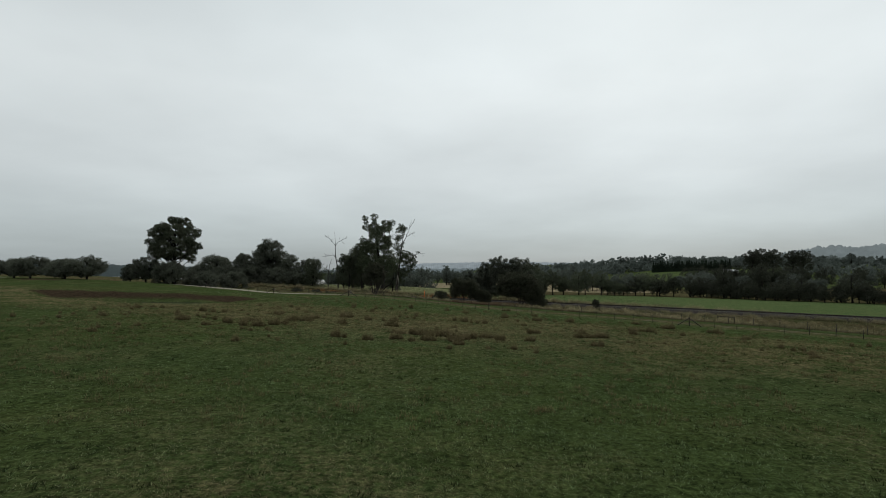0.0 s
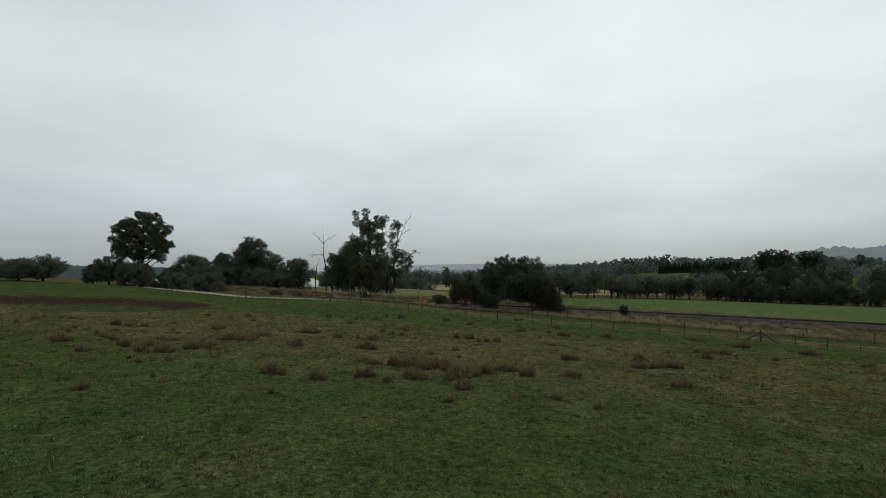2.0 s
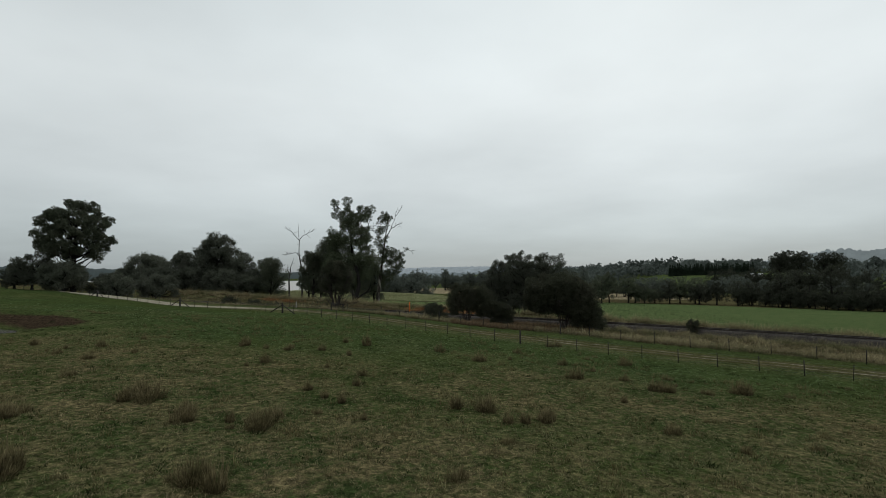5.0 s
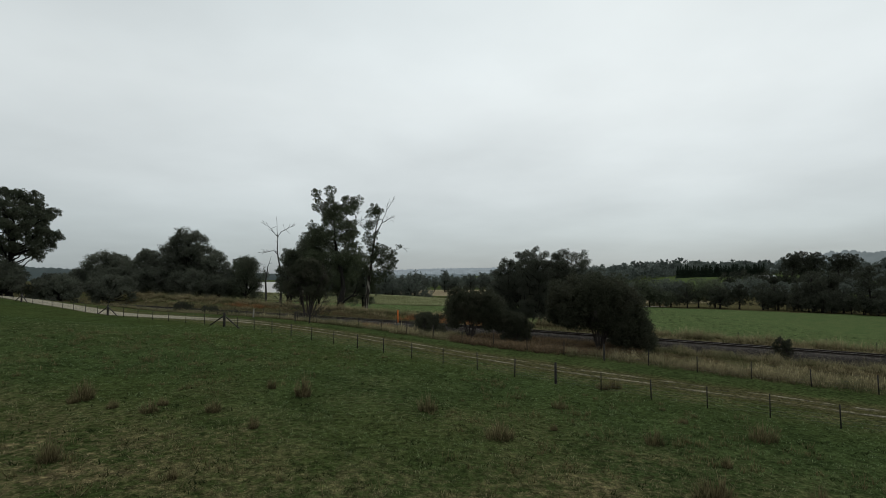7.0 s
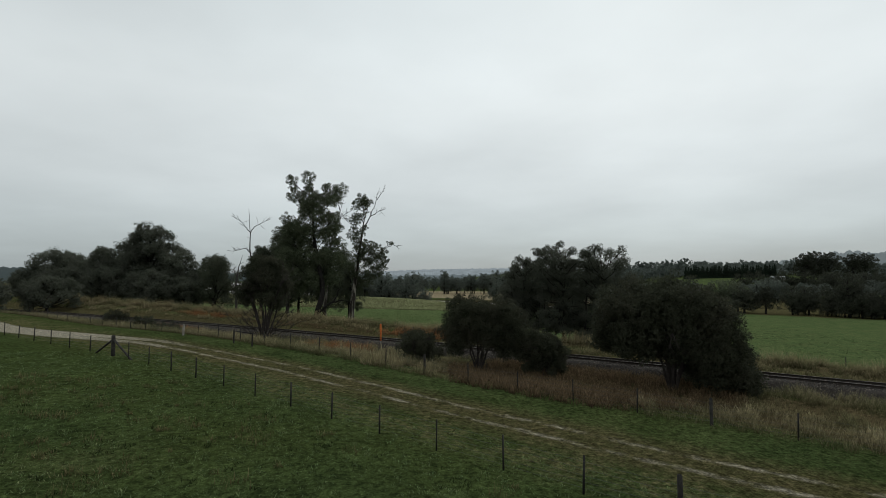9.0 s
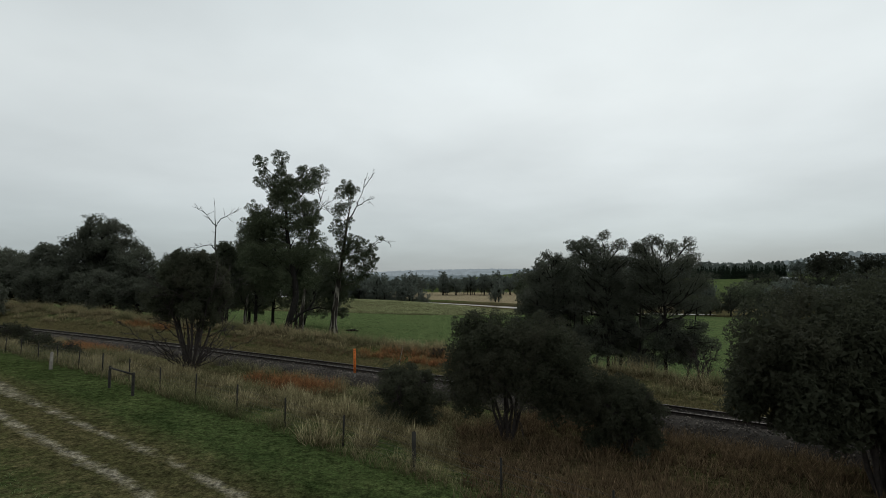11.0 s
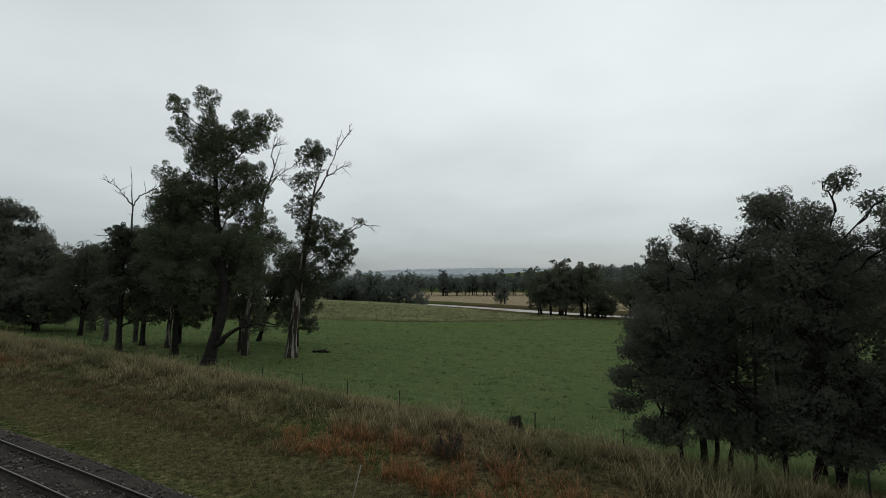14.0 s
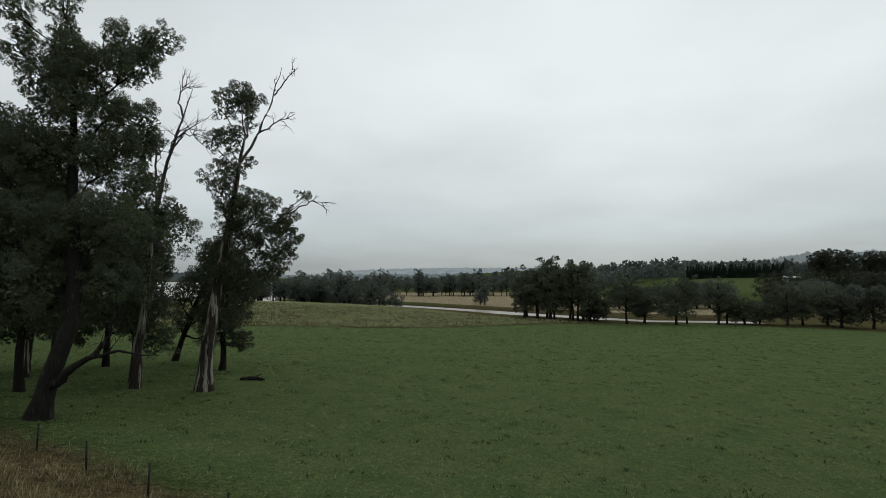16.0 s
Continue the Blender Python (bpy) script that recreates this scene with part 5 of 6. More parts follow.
# a farm shed with a pale roof among the trees
shed = thing("farm_shed", on_ground(252, 447, 2.9), "farm shed with pale tin roof among dark trees", "shed")
part("wall", mesh_of("wall", *box(0, 0, 2.6, 11, 7, 5.2), M_SHEDWALL), shed)
gable = [(-6, -4.0, 5.0), (6, -4.0, 5.0), (6, 0, 6.7), (-6, 0, 6.7), (6, 4.0, 5.0), (-6, 4.0, 5.0)]
part("roof", mesh_of("roof", gable, [(0, 1, 2, 3), (3, 2, 4, 5), (0, 5, 4, 1)], M_ROOF), shed, "pale tin roof")
part("door", mesh_of("door", *box(-1.5, -3.53, 1.7, 3.4, 0.06, 3.4), M_GALV), shed, "grey sliding shed door")


# ---- fences ----
def fence_point(n, s):
    """The place that lies n metres across and s metres along the fences."""
    return 0.568 * n + 0.823 * s, 0.823 * n - 0.568 * s


PICKET = mesh_of("post", *joined([box(0, 0, 0.45, 0.046, 0.046, 1.5), box(0, 0, 1.205, 0.034, 0.034, 0.02)]), M_PICKET)
STRAINER = mesh_of("strainer_post", *tube([(0, 0, -0.3), (0, 0, 0.5), (0.01, 0, 1.3), (0.01, 0, 1.34)], [0.115, 0.11, 0.105, 0.07], 9), M_POSTWOOD, True)


def wire_between(points, lift):
    v, f = tube([(x, y, z + lift) for x, y, z in points], [0.003] * len(points), 4)
    return mesh_of("wire", v, f, M_WIRE)


def fence(n, places, strainers, label, tall=1.0, seed=0):
    """Pickets and five wires along the land; n: how far across it runs, a number or (s, n) pairs; strainers: where braced posts stand."""
    r = np.random.RandomState(seed)
    runs = n if isinstance(n, tuple) else ((0, n), (1, n))
    root = thing("wire_fence", (0, 0, 0), label, "fence")
    line = []
    for s in places:
        x, y = fence_point(np.interp(s, *zip(*runs)), s)
        z = float(height(x, y))
        line.append((x, y, z))
        if any(abs(s - q) < 0.9 for q in strainers):
            continue
        ob = part("post", PICKET, root, at=(x, y, z))
        ob.rotation_euler = (r.normal(0, 0.02), r.normal(0, 0.02), r.uniform(0, 1.5))
        ob.scale = (1, 1, tall * r.uniform(0.95, 1.04))
    for s in strainers:
        x, y = fence_point(np.interp(s, *zip(*runs)), s)
        z = float(height(x, y))
        post = part("strainer_post", STRAINER, root, "thick grey timber post", at=(x, y, z))
        post.rotation_euler, post.scale = (0, 0, r.uniform(0, 3)), ((0.6, 0.6, 0.84) if s > -60 else (1, 1, 0.9))
    for lift in (0.2, 0.4, 0.6, 0.82, 1.05):
        part("wire", wire_between(line, lift * tall), root)
    return root


def braces(root, n, s, spans):
    """Slanting stays on either side of a strainer post."""
    x, y = fence_point(n, s)
    z = float(height(x, y))
    for d in spans:
        bx, by = fence_point(n, s + d)
        bz = float(height(bx, by))
        v, f = tube([(x, y, z + 0.98), ((x + bx) / 2, (y + by) / 2, (z + 0.98 + bz - 0.08) / 2), (bx, by, bz - 0.08)], [0.06, 0.058, 0.055], 7)
        part("brace", mesh_of("brace", v, f, M_POSTWOOD, True), root)


LANE_RUN = ((-150, 66.0), (-118, 70.0), (-93, 70.6), (-70, 70.6), (-50, 70.15), (-30, 70.4), (-11, 71.5), (6, 72.4))
LANE = fence(LANE_RUN, list(np.arange(-70.4 - 3.12 * 25, -71.0, 3.12)) + [-70.4] + list(np.arange(-68.4, 7, 2.4)), (-70.4, -92.9, -118.0, -11.2, -39.6), "dark picket and wire fence along the paddock", 0.82, 3)
for s, reach in ((-70.4, 2.4), (-92.9, 2.6), (-118.0, 2.6), (-11.2, 1.5)):
    braces(LANE, np.interp(s, *zip(*LANE_RUN)), s, (-reach, reach))
fence(80.5, np.arange(-40.15 - 2.95 * 36, 22.0, 2.95), (-40.15, -54.9), "old picket and wire fence beside the railway", 0.86, 4)
fence(107.0, np.arange(-71.55 - 3.75 * 16, 60.0, 3.75), (), "picket and wire fence round the green field", 0.82, 5)


def stay_frame(n, s, width, label):
    """Two stout posts joined by a top rail."""
    root = thing("strainer_frame", (0, 0, 0), label, "fence")
    ends = []
    for d in (0, width):
        x, y = fence_point(n, s + d)
        z = float(height(x, y))
        v, f = tube([(x, y, z - 0.3), (x, y, z + 0.5), (x + 0.01, y, z + 0.96), (x + 0.01, y, z + 0.98)], [0.06, 0.06, 0.056, 0.04], 8)
        part("post", mesh_of("post", v, f, M_POSTWOOD, True), root)
        ends.append((x, y, z + 0.9))
    v, f = tube([ends[0], tuple((a + b) / 2 for a, b in zip(*ends)), ends[1]], [0.042] * 3, 8)
    part("rail", mesh_of("rail", v, f, M_POSTWOOD, True), root)


stay_frame(79.0, along(-13.6, 105.6), 2.2, "dark timber strainer frame in the railway fence")
stay_frame(84.5, along(40.0, 74.6), 2.1, "dark timber strainer frame beside the lane")
# far field's own fence
EAST = thing("wire_fence", (0, 0, 0), "far picket and wire fence along the woods", "fence")
for k in range(34):
    x, y = 60 + 5.5 * k, 229 - 0.1 * 5.5 * k
    ob = part("post", PICKET, EAST, at=(x, y, float(height(x, y))))

# ---- railway ----
def rail_at(u, off, lift):
    """u metres along the line from x = 0, off metres north of its middle, lift over the rail tops."""
    x = 0.854 * np.asarray(u, float)
    slope = RAIL_SLOPE + 2 * RAIL_BEND * np.clip(x, -70, 70)
    size = np.sqrt(1 + slope * slope)
    return np.stack(np.broadcast_arrays(x - slope / size * off, rail_y(x) + off / size, rail_z(x) + lift), -1)


U0, U1 = -150.0, 150.0
us = np.arange(U0, U1 + 1, 1.5)
profile = ((-3.3, -1.25), (-2.5, -0.82), (-1.75, -0.30), (-1.45, -0.19), (-0.8, -0.17), (0, -0.175), (0.8, -0.17), (1.45, -0.19), (1.75, -0.30), (2.5, -0.82), (3.3, -1.25))
v = [rail_at(u, off, lift + 0.03 * math.sin(u * 3.1 + off * 2)) for u in us for off, lift in profile]
k = len(profile)
f = [(i * k + j, (i + 1) * k + j, (i + 1) * k + j + 1, i * k + j + 1) for i in range(len(us) - 1) for j in range(k - 1)]
tagged(new("railway_bed", mesh_of("railway_bed", v, f, M_TRACKBED, True)), "dark stone ballast bed of a single railway", "railway", kind="structure")
RAIL_OFFS = (-0.39, 0.74)
MIDDLE = sum(RAIL_OFFS) / 2
TRACK = thing("railway_track", (0, 0, 0), "single railway track with rusty rails and shiny tops", "railway")
RAILPROFILE = ((-0.07, -0.155), (-0.07, -0.145), (-0.012, -0.13), (-0.010, -0.05), (-0.036, -0.036), (-0.036, -0.004), (0.036, -0.004), (0.036, -0.036), (0.010, -0.05), (0.012, -0.13), (0.07, -0.145), (0.07, -0.155))
for off in RAIL_OFFS:
    seg = np.arange(U0, U1 + 1, 6.0)
    v = [rail_at(u, off + a, b) for u in seg for a, b in RAILPROFILE]
    k = len(RAILPROFILE)
    f = [(i * k + j, i * k + (j + 1) % k, (i + 1) * k + (j + 1) % k, (i + 1) * k + j) for i in range(len(seg) - 1) for j in range(k)]
    rail = part("rail", mesh_of("rail", v, f, M_RUST), TRACK)
    v, f = [rail_at(u, off + a, b) for u in seg for a, b in ((-0.014, 0.0), (0.014, 0.0), (0.018, -0.003), (-0.018, -0.003))], []
    f = [(i * 4 + j, (i + 1) * 4 + j, (i + 1) * 4 + (j + 1) % 4, i * 4 + (j + 1) % 4) for i in range(len(seg) - 1) for j in range(4)]
    part("running_surface", mesh_of("running_surface", v, f, M_STEEL), rail, "polished steel running surface")
SLEEPER = mesh_of("sleeper", *box(0, 0, -0.06, 0.23, 2.0, 0.12), M_SLEEPER)
for k in range(230):
    u = -75 + 0.66 * k
    x, y, z = rail_at(u, MIDDLE, -0.168)
    ob = part("sleeper", SLEEPER, TRACK, at=(x, y, z))
    ob.rotation_euler = (0, 0, math.atan(RAIL_SLOPE + 2 * RAIL_BEND * x) + random.uniform(-0.012, 0.012))

r = np.random.RandomState(41)
count = 19000
u, off = r.uniform(-60, 45, count), np.concatenate([r.uniform(-2.6, 2.5, count - 6000), r.uniform(-2.7, -0.9, 6000)])
lift = np.interp(off, [p[0] for p in profile], [p[1] for p in profile])
base = rail_at(u, off, lift + 0.025)
octa = np.array([(1, 0, 0), (-1, 0, 0), (0, 1, 0), (0, -1, 0), (0, 0, 1), (0, 0, -1)], float)
tri = np.array([(0, 2, 4), (2, 1, 4), (1, 3, 4), (3, 0, 4), (2, 0, 5), (1, 2, 5), (3, 1, 5), (0, 3, 5)])
v = base[:, None] + (octa[None] + r.normal(0, 0.25, (count, 6, 3))) * r.uniform(0.025, 0.055, (count, 1, 1))
f = (tri[None] + 6 * np.arange(count)[:, None, None]).reshape(-1, 3)
tagged(new("ballast_stones", mesh_of("ballast_stones", v.reshape(-1, 3), f, M_STONE)), "loose broken ballast stones along the rails", "stones", kind="stuff")


# the orange caution board
def marker_board(x, y):
    """A narrow board on a stake: a number over a word set letter under letter."""
    z = -1.13
    root = thing("caution_board", (x, y, z), "narrow orange speed board on a thin stake", "sign")
    part("stake", mesh_of("stake", *joined([box(0, 0.03, 0.65, 0.04, 0.04, 2.8)]), M_GALV), root, "thin grey steel stake")
    board = part("board", mesh_of("board", *joined([box(0, 0, 1.32, 0.15, 0.025, 1.46)]), M_ORANGE), root, "orange painted board")
    rows = ["60"] + list("CAUTION")
    for k, text in enumerate(rows):
        cu = bpy.data.curves.new("lettering", "FONT")
        cu.body, cu.align_x, cu.align_y, cu.extrude = text, "CENTER", "CENTER", 0.002
        cu.size = 0.13 if k == 0 else 0.15
        cu.materials.append(M_BLACK)
        tmp = new("lettering", cu)
        dg = bpy.context.evaluated_depsgraph_get()
        me = bpy.data.meshes.new_from_object(tmp.evaluated_get(dg))
        bpy.data.objects.remove(tmp)
        ob = part("lettering", me, board)
        ob.location, ob.rotation_euler = (0, -0.017, 1.96 - 0.182 * k), (radians(90), 0, 0)
    root.rotation_euler = (0, radians(-0.8), radians(-4))
    return root


marker_board(-3.88, 113.6)
stick = thing("leaning_stake", on_ground(-1.55, 117.4, 0.1), "thin pale stake leaning over the grass", "stake")
part("pole", mesh_of("pole", *tube([(0, 0, 0), (0.12, 0, 0.9), (0.34, 0.1, 1.9)], [0.022, 0.02, 0.015], 6), M_PALE), stick)
peg = thing("marker_peg", on_ground(-19.5, 109.6, 0.1), "short weathered white-topped peg", "post")
part("peg", mesh_of("peg", *tube([(0, 0, 0), (0.02, 0, 0.5), (0.03, 0, 0.95), (0.03, 0, 1.0)], [0.09, 0.085, 0.075, 0.04], 7), M_PALE), peg)
fallen = thing("fallen_log", on_ground(-11.9, 159.8, 0.02), "dark fallen log lying in short grass", "log")
part("log", mesh_of("log", *tube([(-0.9, 0, 0.12), (-0.2, 0.1, 0.16), (0.5, 0.05, 0.15), (0.95, -0.1, 0.1)], [0.12, 0.17, 0.15, 0.07], 8), M_BARK, True), fallen)
part("branch", mesh_of("branch", *tube([(0.1, 0, 0.15), (0.3, 0.3, 0.32), (0.6, 0.5, 0.4)], [0.07, 0.05, 0.02], 6), M_BARK, True), fallen)


# ---- rushes, long grass, turf ----
def grass_object(name, x, y, tall, width, lean, material, label, seed, category="grass", sere=None):
    r = np.random.RandomState(seed)
    n = len(x)
    z = height(x, y) - 0.02
    a, b = r.uniform(0, 2 * np.pi, n), r.uniform(0, 2 * np.pi, n)
    side = np.stack([np.cos(a), np.sin(a), 0 * a], 1) * (width * 0.5)[:, None]
    tip = np.stack([np.cos(b) * lean * tall, np.sin(b) * lean * tall, tall], 1)
    root = np.stack([x, y, z], 1)
    v = np.stack([root - side, root + side, root + tip], 1).reshape(-1, 3)
    me = mesh_of(name, v, np.arange(3 * n).reshape(-1, 3), material)
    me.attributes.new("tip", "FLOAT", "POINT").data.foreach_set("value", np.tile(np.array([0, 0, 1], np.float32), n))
    if sere is not None:
        me.attributes.new("sere", "FLOAT", "POINT").data.foreach_set("value", np.repeat(sere, 3).astype(np.float32))
    return tagged(new(name, me), label, category, kind="stuff")


RUSHES = []
for k in range(6):
    r = np.random.RandomState(300 + k)
    n = 250
    rad = (0.30, 0.42, 0.55, 0.36, 0.48, 0.25)[k]
    a, q = r.uniform(0, 6.28, n), rad * np.sqrt(r.rand(n))
    px, py = np.cos(a) * q, np.sin(a) * q * 0.8
    tall = r.uniform(0.25, 0.78, n) * (1.1 - 0.5 * q / rad) * (1 + 0.25 * np.sin(3 * a + k))
    side_a = r.uniform(0, 6.28, n)
    side = np.stack([np.cos(side_a), np.sin(side_a), 0 * a], 1) * r.uniform(0.004, 0.010, (n, 1))
    tip = np.stack([np.cos(a) * q * 0.35 + r.normal(0, 0.08, n), np.sin(a) * q * 0.35 + r.normal(0, 0.08, n), tall], 1)
    root = np.stack([px, py, np.full(n, -0.04)], 1)
    mid = root + tip * (0.4, 0.4, 0.55)
    v = np.stack([root - side, root + side, mid + side, mid - side, mid + side, root + tip, root + tip, mid - side], 1).reshape(-1, 3)
    me = mesh_of("tuft", v, np.arange(8 * n).reshape(-1, 4), M_RUSH)
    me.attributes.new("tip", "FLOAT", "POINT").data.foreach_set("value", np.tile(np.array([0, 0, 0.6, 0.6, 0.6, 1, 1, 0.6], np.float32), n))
    RUSHES.append(me)


def tussock(x, y, k, size, r):
    root = thing("rush_tussock", (x, y, float(height(x, y))), "brown-green rush tussock standing in grazed grass", "grass clump", "rush tussocks")
    root.rotation_euler, root.scale = (0, 0, r.uniform(0, 6.28)), (size, size, size * r.uniform(0.95, 1.3))
    part("tuft", RUSHES[k], root)


r = np.random.RandomState(500)
SPOTS = ((-2.4, 44.6, 2.0), (-1.7, 40.7, 1.5), (-3.5, 41.1, 1.2), (-0.1, 44.5, 2.2), (0.8, 41.4, 1.8), (1.5, 42.2, 1.0), (2.7, 43.3, 1.5), (3.7, 44.2, 1.3), (1.6, 38.9, 1.0), (-6.2, 40.1, 1.0), (-14.2, 52.1, 3.0), (-13.6, 54.6, 1.8), (-10.5, 57.4, 1.8), (-7.5, 55.3, 1.8), (-5.3, 55.0, 1.8), (-9.3, 50.4, 1.3), (-4.8, 50.1, 1.3), (-8.4, 41.8, 0.6), (-4.3, 45.3, 0.6), (4.9, 43.0, 0.8), (8.8, 48.7, 1.0), (4.3, 56.5, 1.6), (2.1, 58.0, 1.2), (-19.2, 47.7, 1.8), (-24.2, 48.3, 1.0), (-16.4, 45.5, 1.3), (-27.2, 58.1, 1.4), (-25.2, 57.4, 1.0), (-18.5, 57.9, 0.6), (-15.4, 47.2, 0.6), (0.0, 43.5, 1.6), (-2.4, 44.3, 1.4), (1.5, 43.1, 0.8))
EAST_SPOTS = ((12.9, 46.8, 1.7), (15.1, 47.7, 1.5), (21.3, 55.0, 1.8), (16.1, 63.6, 0.9), (7.5, 43.5, 0.9), (12.0, 41.6, 1.0), (14.1, 49.6, 0.9), (-15.4, 47.2, 0.8), (-8.2, 40.9, 0.9), (11.8, 63.5, 0.9), (26.5, 60.5, 1.4), (30.0, 57.0, 1.2), (24.0, 64.0, 0.8), (8.0, 66.0, 0.8), (19.0, 52.0, 0.7))
for x, y, wide in SPOTS + EAST_SPOTS:
    for _ in range(max(1, round(wide * 3.0))):
        tussock(x + r.normal(0, wide * 0.36), y + r.normal(0, wide * 0.2), r.randint(6), r.uniform(0.6, 1.1), r)
made = 0
while made < 150:
    x, y = r.uniform(-42, 44), r.uniform(35, 76)
    if across(x, y) < 67 and dam_ring(x, y) > 1.45 and bumpy(x, y, 15, 21) > -0.15:
        tussock(x, y, r.randint(6), r.uniform(0.3, 0.8), r)
        made += 1
for x, y in ((9.6, 79.5), (10.3, 79.9), (-4.5, 74.4), (0.7, 73.0), (-12.5, 72.8), (-9.0, 66.5), (12.8, 71.5), (3.2, 70.0)):
    tussock(x, y, r.randint(6), r.uniform(0.8, 1.2), r)

# domed pale tussocks in the verge
PALETUFT = []
for me in RUSHES[:3]:
    PALETUFT.append(me.copy())
    PALETUFT[-1].materials.clear()
    PALETUFT[-1].materials.append(M_DRYGRASS)
made = 0
while made < 84:
    x, y = r.uniform(-34, 44), r.uniform(60, 132)
    if (made < 40 or x > 14) and 81.5 < across(x, y) < 90 and rail_off(x, y) < -4.5 and math.hypot(x - 5, y - 103.5) > 5 and math.hypot(x - 14.2, y - 97.6) > 5.5:
        root = thing("grass_tussock", (x, y, float(height(x, y))), "pale domed tussock of bleached grass beside the railway", "grass clump", "pale tussocks")
        size = r.uniform(0.7, 1.35)
        root.rotation_euler, root.scale = (0, 0, r.uniform(0, 6.28)), (size * 1.25, size * 1.25, size)
        part("tuft", PALETUFT[made % 3], root)
        made += 1

for x, y, size in ((-2.74, 103.95, 1.5), (-4.5, 104.1, 1.3), (-7.2, 104.0, 1.2), (-1.2, 99.5, 1.2), (-2.7, 99.3, 1.3), (-5.8, 107.0, 1.1), (0.4, 101.2, 1.0)):
    root = thing("grass_tussock", (x, y, float(height(x, y))), "pale domed tussock of bleached grass beside the railway", "grass clump", "pale tussocks")
    root.rotation_euler, root.scale = (0, 0, r.uniform(0, 6.28)), (size * 1.3, size * 1.3, size * 1.05)
    part("tuft", PALETUFT[made % 3], root)
    made += 1

# long dry grass on both sides of the rails
r = np.random.RandomState(600)


def strewn(count, u0, u1, o0, o1, clump, r):
    """Roots in loose tufts along the railway."""
    k = max(1, count // clump)
    cu, co = r.uniform(u0, u1, k), r.uniform(o0, o1, k)
    size = np.repeat(r.uniform(0.06, 0.24, k), clump)
    u = np.repeat(cu, clump) + r.normal(0, 1, k * clump) * size
    o = np.repeat(co, clump) + r.normal(0, 1, k * clump) * size
    p = rail_at(u, o, 0.0)
    return p[:, 0], p[:, 1]


def keep(x, y, test):
    return x[test], y[test]


def verge(x, y, low, seed, where, straw, green=0.0, rise=None):
    """Long grass in drifts of straw, russet and green, thin and dark in the hollows between."""
    r = np.random.RandomState(seed)
    swell = bumpy(x, y, 4.5, seed) + 0.7 * bumpy(x, y, 1.9, seed + 1)
    drift = low(x, y)
    swell = np.where(drift > 0.45, 0.5 * swell + 0.3, swell)
    dense = r.rand(len(x)) < 0.56 + 0.85 * swell
    x, y, swell = x[dense], y[dense], swell[dense]
    tone = bumpy(x, y, 11, seed + 2) + r.normal(0, 0.22, len(x)) + 0.12 + green
    red = low(x, y) + r.normal(0, 0.12, len(x)) > 0.5
    for sel, mat, name, label in ((~red & (tone < 0.12), straw, "dry_grass", "long bleached dry grass " + where), (red, M_RUSSET, "russet_grass", "russet dead grass in drifts " + where), (~red & (tone >= 0.12), M_GREENTALL, "lush_grass", "rank green grass " + where)):
        n = int(sel.sum())
        size = np.clip(0.75 + 0.75 * swell[sel], 0.3, 1.45) * (1.0 if rise is None else rise(x[sel], y[sel]))
        grass_object(name, x[sel], y[sel], r.uniform(0.25, 0.72, n) * size, r.uniform(0.009, 0.022, n) * (1.0 if rise is None else 1.5), r.uniform(0.15, 0.9, n), mat, label, seed + 3)


x, y = strewn(250000, -75, 72, -14, -2.5, 16, r)
x, y = keep(x, y, across(x, y) > 79.4 + 0.5 * lumps(x, y, 1.5, 6))
more_x, more_y = strewn(60000, -60, 72, -4.2, -1.7, 12, r)
x, y = np.concatenate([x, more_x]), np.concatenate([y, more_y])
near_tea = (np.hypot(x - 9, (y - 99) * 1.2) + 2.5 * (lumps(x, y, 2.2, 5) - 0.5) < 9.5) & (x > 2)
bx, by = x[near_tea], y[near_tea]
n = len(bx)
grass_object("dead_bracken", bx, by, r.uniform(0.15, 0.6, n), r.uniform(0.015, 0.04, n), r.uniform(0.2, 0.9, n), M_BRACKEN, "dark brown bracken and dead grass under the tea trees", 604)
x, y = x[~near_tea], y[~near_tea]
verge(x, y, lambda x, y: 1.15 * np.exp(-((x + 7.8) / 3.9) ** 2 - ((y - 112.6 + 0.45 * (x + 7.8)) / 1.7) ** 2) + 0.3 * (lumps(x, y, 1.3, 16) - 0.5) + np.exp(-((x + 27) / 7) ** 2 - ((y - 127) / 2.4) ** 2) * 1.1, 601, "beside the ballast", M_DRYGRASS)
x, y = strewn(230000, -80, 60, 6.0, 16.5, 22, r)
bank = rail_off(x, y)
matted = np.exp(-((x + 15) / 10) ** 4 - ((bank - 6.7) / 0.9) ** 2) + 0.35 * (lumps(x, y, 1.6, 12) - 0.5) > 0.45
n = int(matted.sum())
grass_object("dead_bracken", x[matted], y[matted], r.uniform(0.12, 0.4, n), r.uniform(0.012, 0.03, n), r.uniform(0.3, 1.2, n), M_BRACKEN, "matted brown dead grass along the foot of the bank", 606)
x, y = x[~matted], y[~matted]


def bank_russet(x, y):
    """Russet drifts low on the bank: a broad one past the caution board and another far along it."""
    off = rail_off(x, y)
    return 1.1 * np.exp(-((x - 1.5) / 7.6) ** 4 - ((off - 7.1) / 1.4) ** 2) + 0.95 * np.exp(-((x + 31) / 8) ** 2 - ((off - 7.5) / 0.9) ** 2) + 0.3 * np.exp(-((x - 3) / 6) ** 2 - ((off - 10.0) / 1.4) ** 2) + 0.3 * (lumps(x, y, 1.4, 14) - 0.5)


def bank_rise(x, y):
    """Tallest on the crest, short at the foot and by the field."""
    off = rail_off(x, y)
    return 0.85 + 0.75 * step(off, 7.6, 9.4) - 1.0 * step(off, 11.4, 13.6)


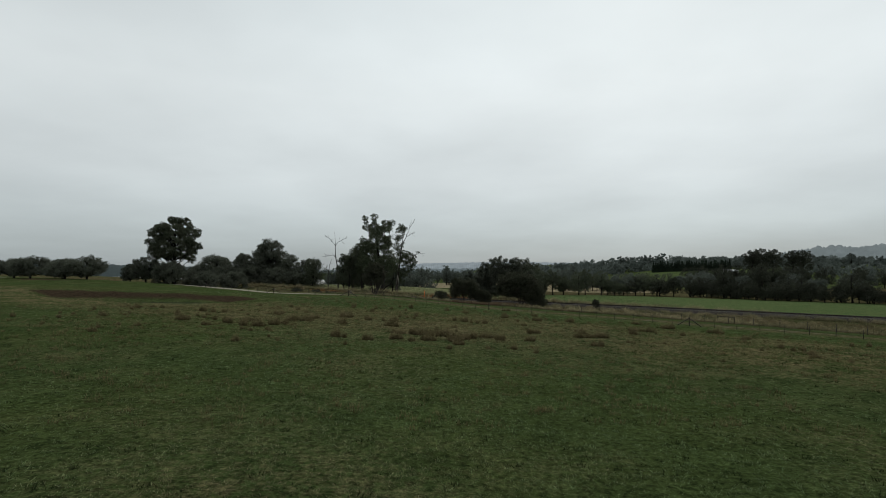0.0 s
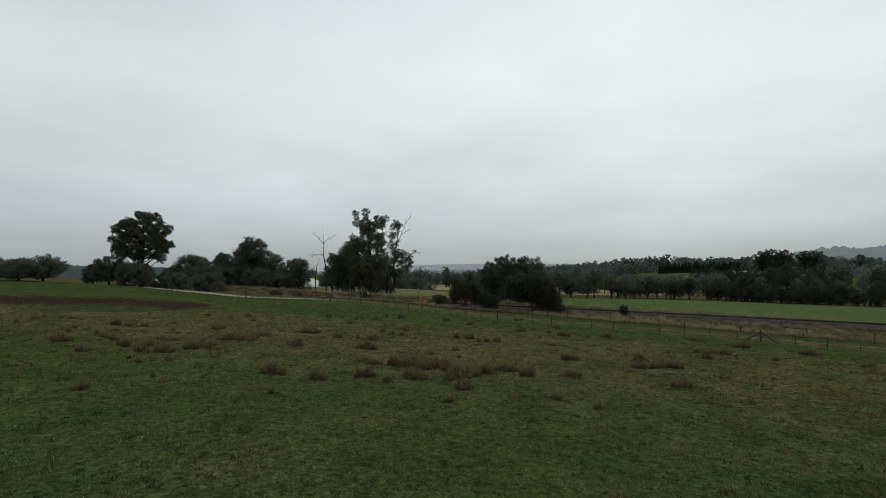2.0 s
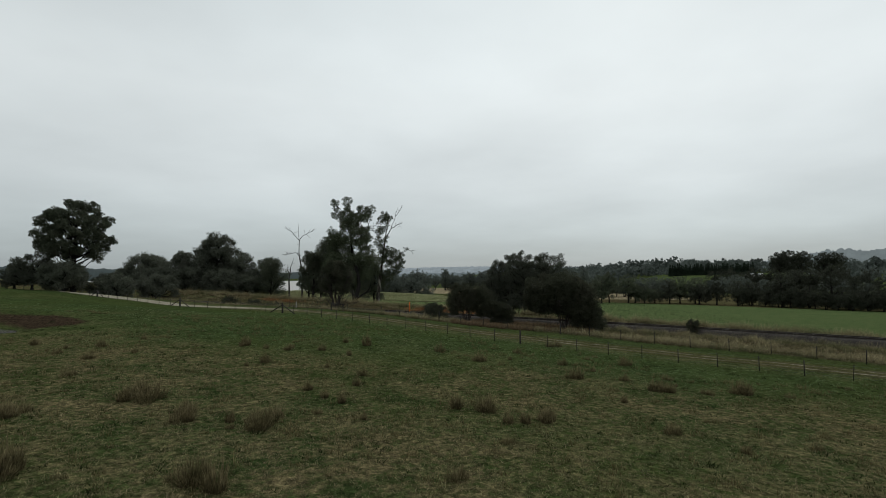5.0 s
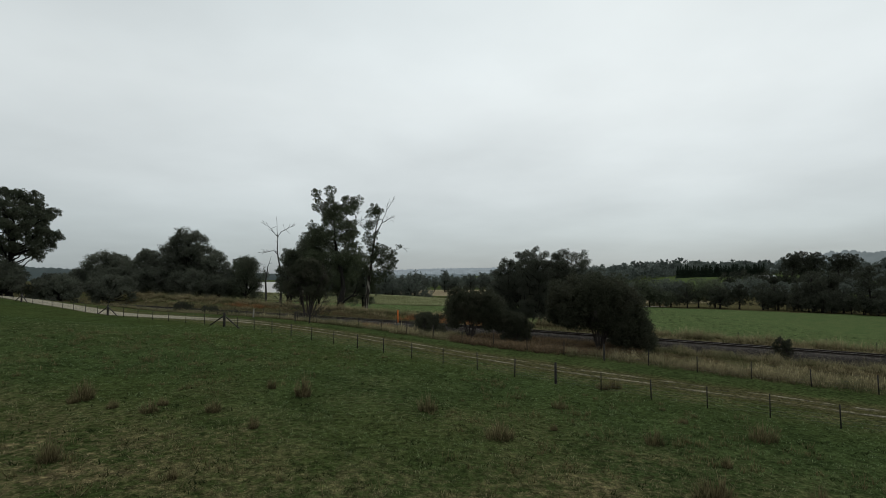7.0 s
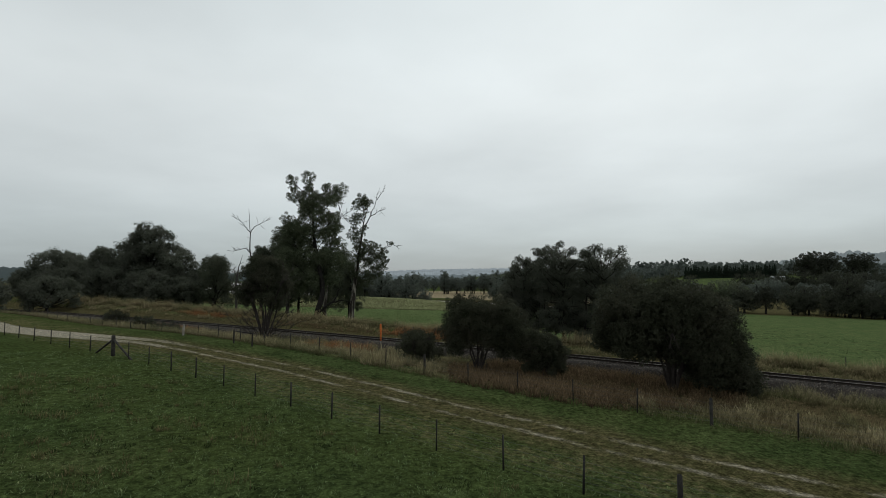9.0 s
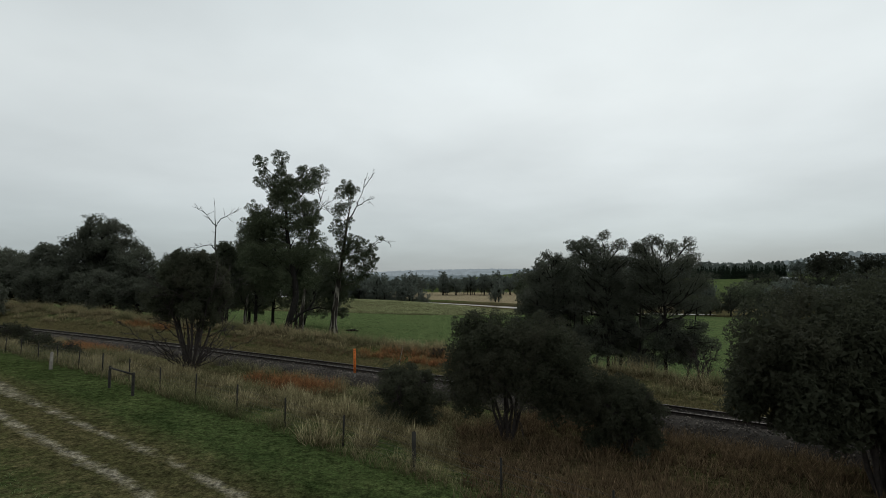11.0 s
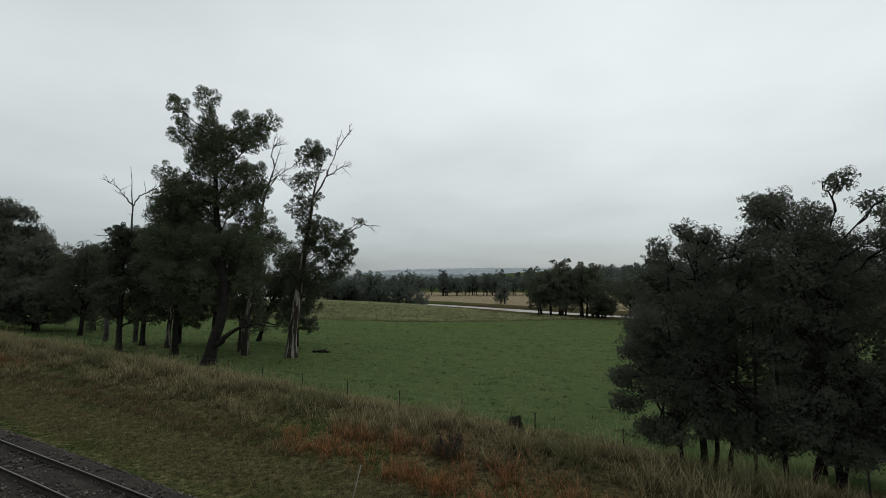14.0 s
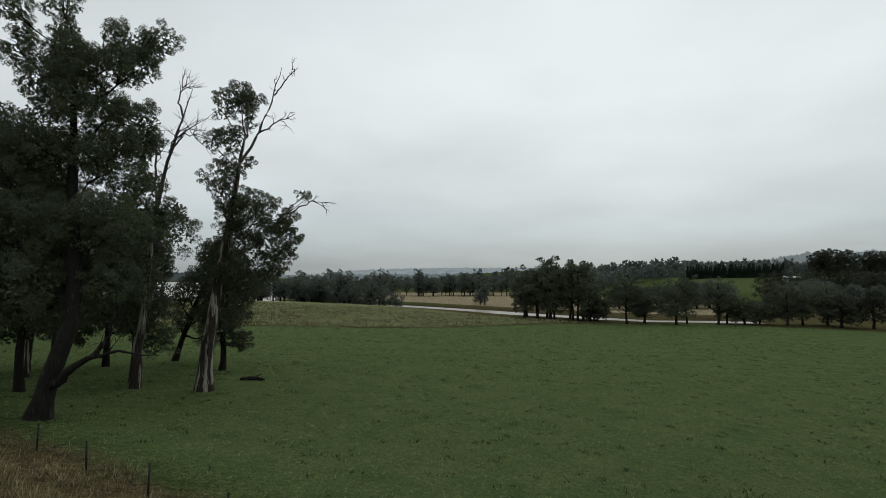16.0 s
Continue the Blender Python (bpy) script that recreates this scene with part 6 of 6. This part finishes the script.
verge(x, y, bank_russet, 611, "on the railway bank", M_BANKGRASS, -0.22, bank_rise)

r = np.random.RandomState(650)
k = 17000
cx, cy = r.normal(-5, 36, k), r.uniform(205, 300, k)
ok = (cy > field_edge(cx) + 1) & (to_line(cx, cy, RIVER) > 27)
cx, cy = np.repeat(cx[ok], 9), np.repeat(cy[ok], 9)
spread_m = np.repeat(r.uniform(0.12, 0.5, int(ok.sum())), 9)
x, y = cx + r.normal(0, 1, len(cx)) * spread_m, cy + r.normal(0, 1, len(cx)) * spread_m
n = len(x)
grass_object("rough_grass", x, y, r.uniform(0.15, 0.6, n) * (0.5 + lumps(x, y, 6, 8)), r.uniform(0.05, 0.14, n), r.uniform(0.2, 1.0, n), M_ROUGH, "coarse yellow-green tufts on a rough rise", 651)

# short turf: small tufts, thick near the line of flight
def turf(count, x0, x1, y0, y1, pull, seed):
    r = np.random.RandomState(seed)
    k = count // 6
    cx = r.normal(0, pull, k)
    cy = r.uniform(y0, y1, k)
    cx, cy = cx[(cx > x0) & (cx < x1)], cy[(cx > x0) & (cx < x1)]
    k = len(cx)
    x = np.repeat(cx, 6) + r.normal(0, 0.06, k * 6)
    y = np.repeat(cy, 6) + r.normal(0, 0.06, k * 6)
    return x, y


def turf_object(x, y, tall, seed, label, material, wide=1.0, sere=None):
    """Grazed unevenly: small lumps stand between bitten hollows."""
    r = np.random.RandomState(seed)
    lump = 0.5 * lumps(x, y, 0.42, seed) + 0.5 * lumps(x, y, 0.17, seed + 1)
    stay = r.rand(len(x)) < 0.25 + 1.3 * lump
    x, y, lump = x[stay], y[stay], lump[stay]
    n = len(x)
    grass_object("turf", x, y, r.uniform(0.4, 1.0, n) * tall * (0.35 + 1.5 * lump ** 1.5), r.uniform(0.014, 0.034, n) * wide, r.uniform(0.3, 1.5, n), material, label, seed + 1, sere=None if sere is None else np.clip(sere(x, y) * 1.1 + r.normal(0, 0.18, n), 0, 1))


x, y = turf(300000, -26, 26, 8, 56, 11, 701)
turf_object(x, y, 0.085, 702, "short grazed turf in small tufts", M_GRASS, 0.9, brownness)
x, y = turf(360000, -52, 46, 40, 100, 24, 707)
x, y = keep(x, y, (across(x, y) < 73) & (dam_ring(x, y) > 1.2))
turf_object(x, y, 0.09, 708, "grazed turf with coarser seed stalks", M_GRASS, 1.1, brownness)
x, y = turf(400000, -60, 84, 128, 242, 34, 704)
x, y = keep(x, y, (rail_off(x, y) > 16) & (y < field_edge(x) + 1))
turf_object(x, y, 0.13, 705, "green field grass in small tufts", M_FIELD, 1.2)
# the mown strip between the rails and the bank
r = np.random.RandomState(711)
x, y = strewn(60000, -60, 45, 2.9, 7.0, 8, r)
n = len(x)
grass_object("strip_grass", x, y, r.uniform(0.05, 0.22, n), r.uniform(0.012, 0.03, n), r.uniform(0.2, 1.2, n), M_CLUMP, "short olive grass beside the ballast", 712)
# soft olive clumps strewn over the paddock
r = np.random.RandomState(731)
cx, cy = r.uniform(-46, 50, 5200), r.uniform(16, 92, 5200)
ok = (across(cx, cy) < 69.5) & (dam_ring(cx, cy) > 1.3) & (lumps(cx, cy, 7, 4) + 0.6 * brownness(cx, cy) > 0.52)
cx, cy = cx[ok], cy[ok]
wide = np.repeat(r.uniform(0.06, 0.26, len(cx)), 26)
x, y = np.repeat(cx, 26) + r.normal(0, 1, len(wide)) * wide, np.repeat(cy, 26) + r.normal(0, 0.8, len(wide)) * wide
n = len(x)
grass_object("grass_clumps", x, y, r.uniform(0.3, 1.1, n) * (0.12 + 0.9 * wide), r.uniform(0.012, 0.03, n), r.uniform(0.1, 0.8, n), M_CLUMP, "soft olive-brown grass clumps in the paddock", 732)
for k, (count, x0, x1, y0, y1) in enumerate(((4200, -34, 36, 9, 92), (3600, -40, 75, 130, 235))):
    r = np.random.RandomState(720 + k)
    cx, cy = r.uniform(x0, x1, count), r.uniform(y0, y1, count)
    cx, cy = keep(cx, cy, (across(cx, cy) < 69) | (rail_off(cx, cy) > 18))
    x, y = np.repeat(cx, 12), np.repeat(cy, 12)
    size = np.repeat(r.uniform(0.05, 0.15, len(cx)) * (1.0 + 0.4 * k), 12)
    x, y = x + r.normal(0, 1, len(x)) * size, y + r.normal(0, 1, len(x)) * size
    n = len(x)
    grass_object("weed", x, y, r.uniform(0.5, 1.4, n) * size, r.uniform(0.02, 0.05, n), r.uniform(0.3, 1.2, n), M_WEED, "small dark weeds and dung pats in the turf", 722 + k, "weeds")
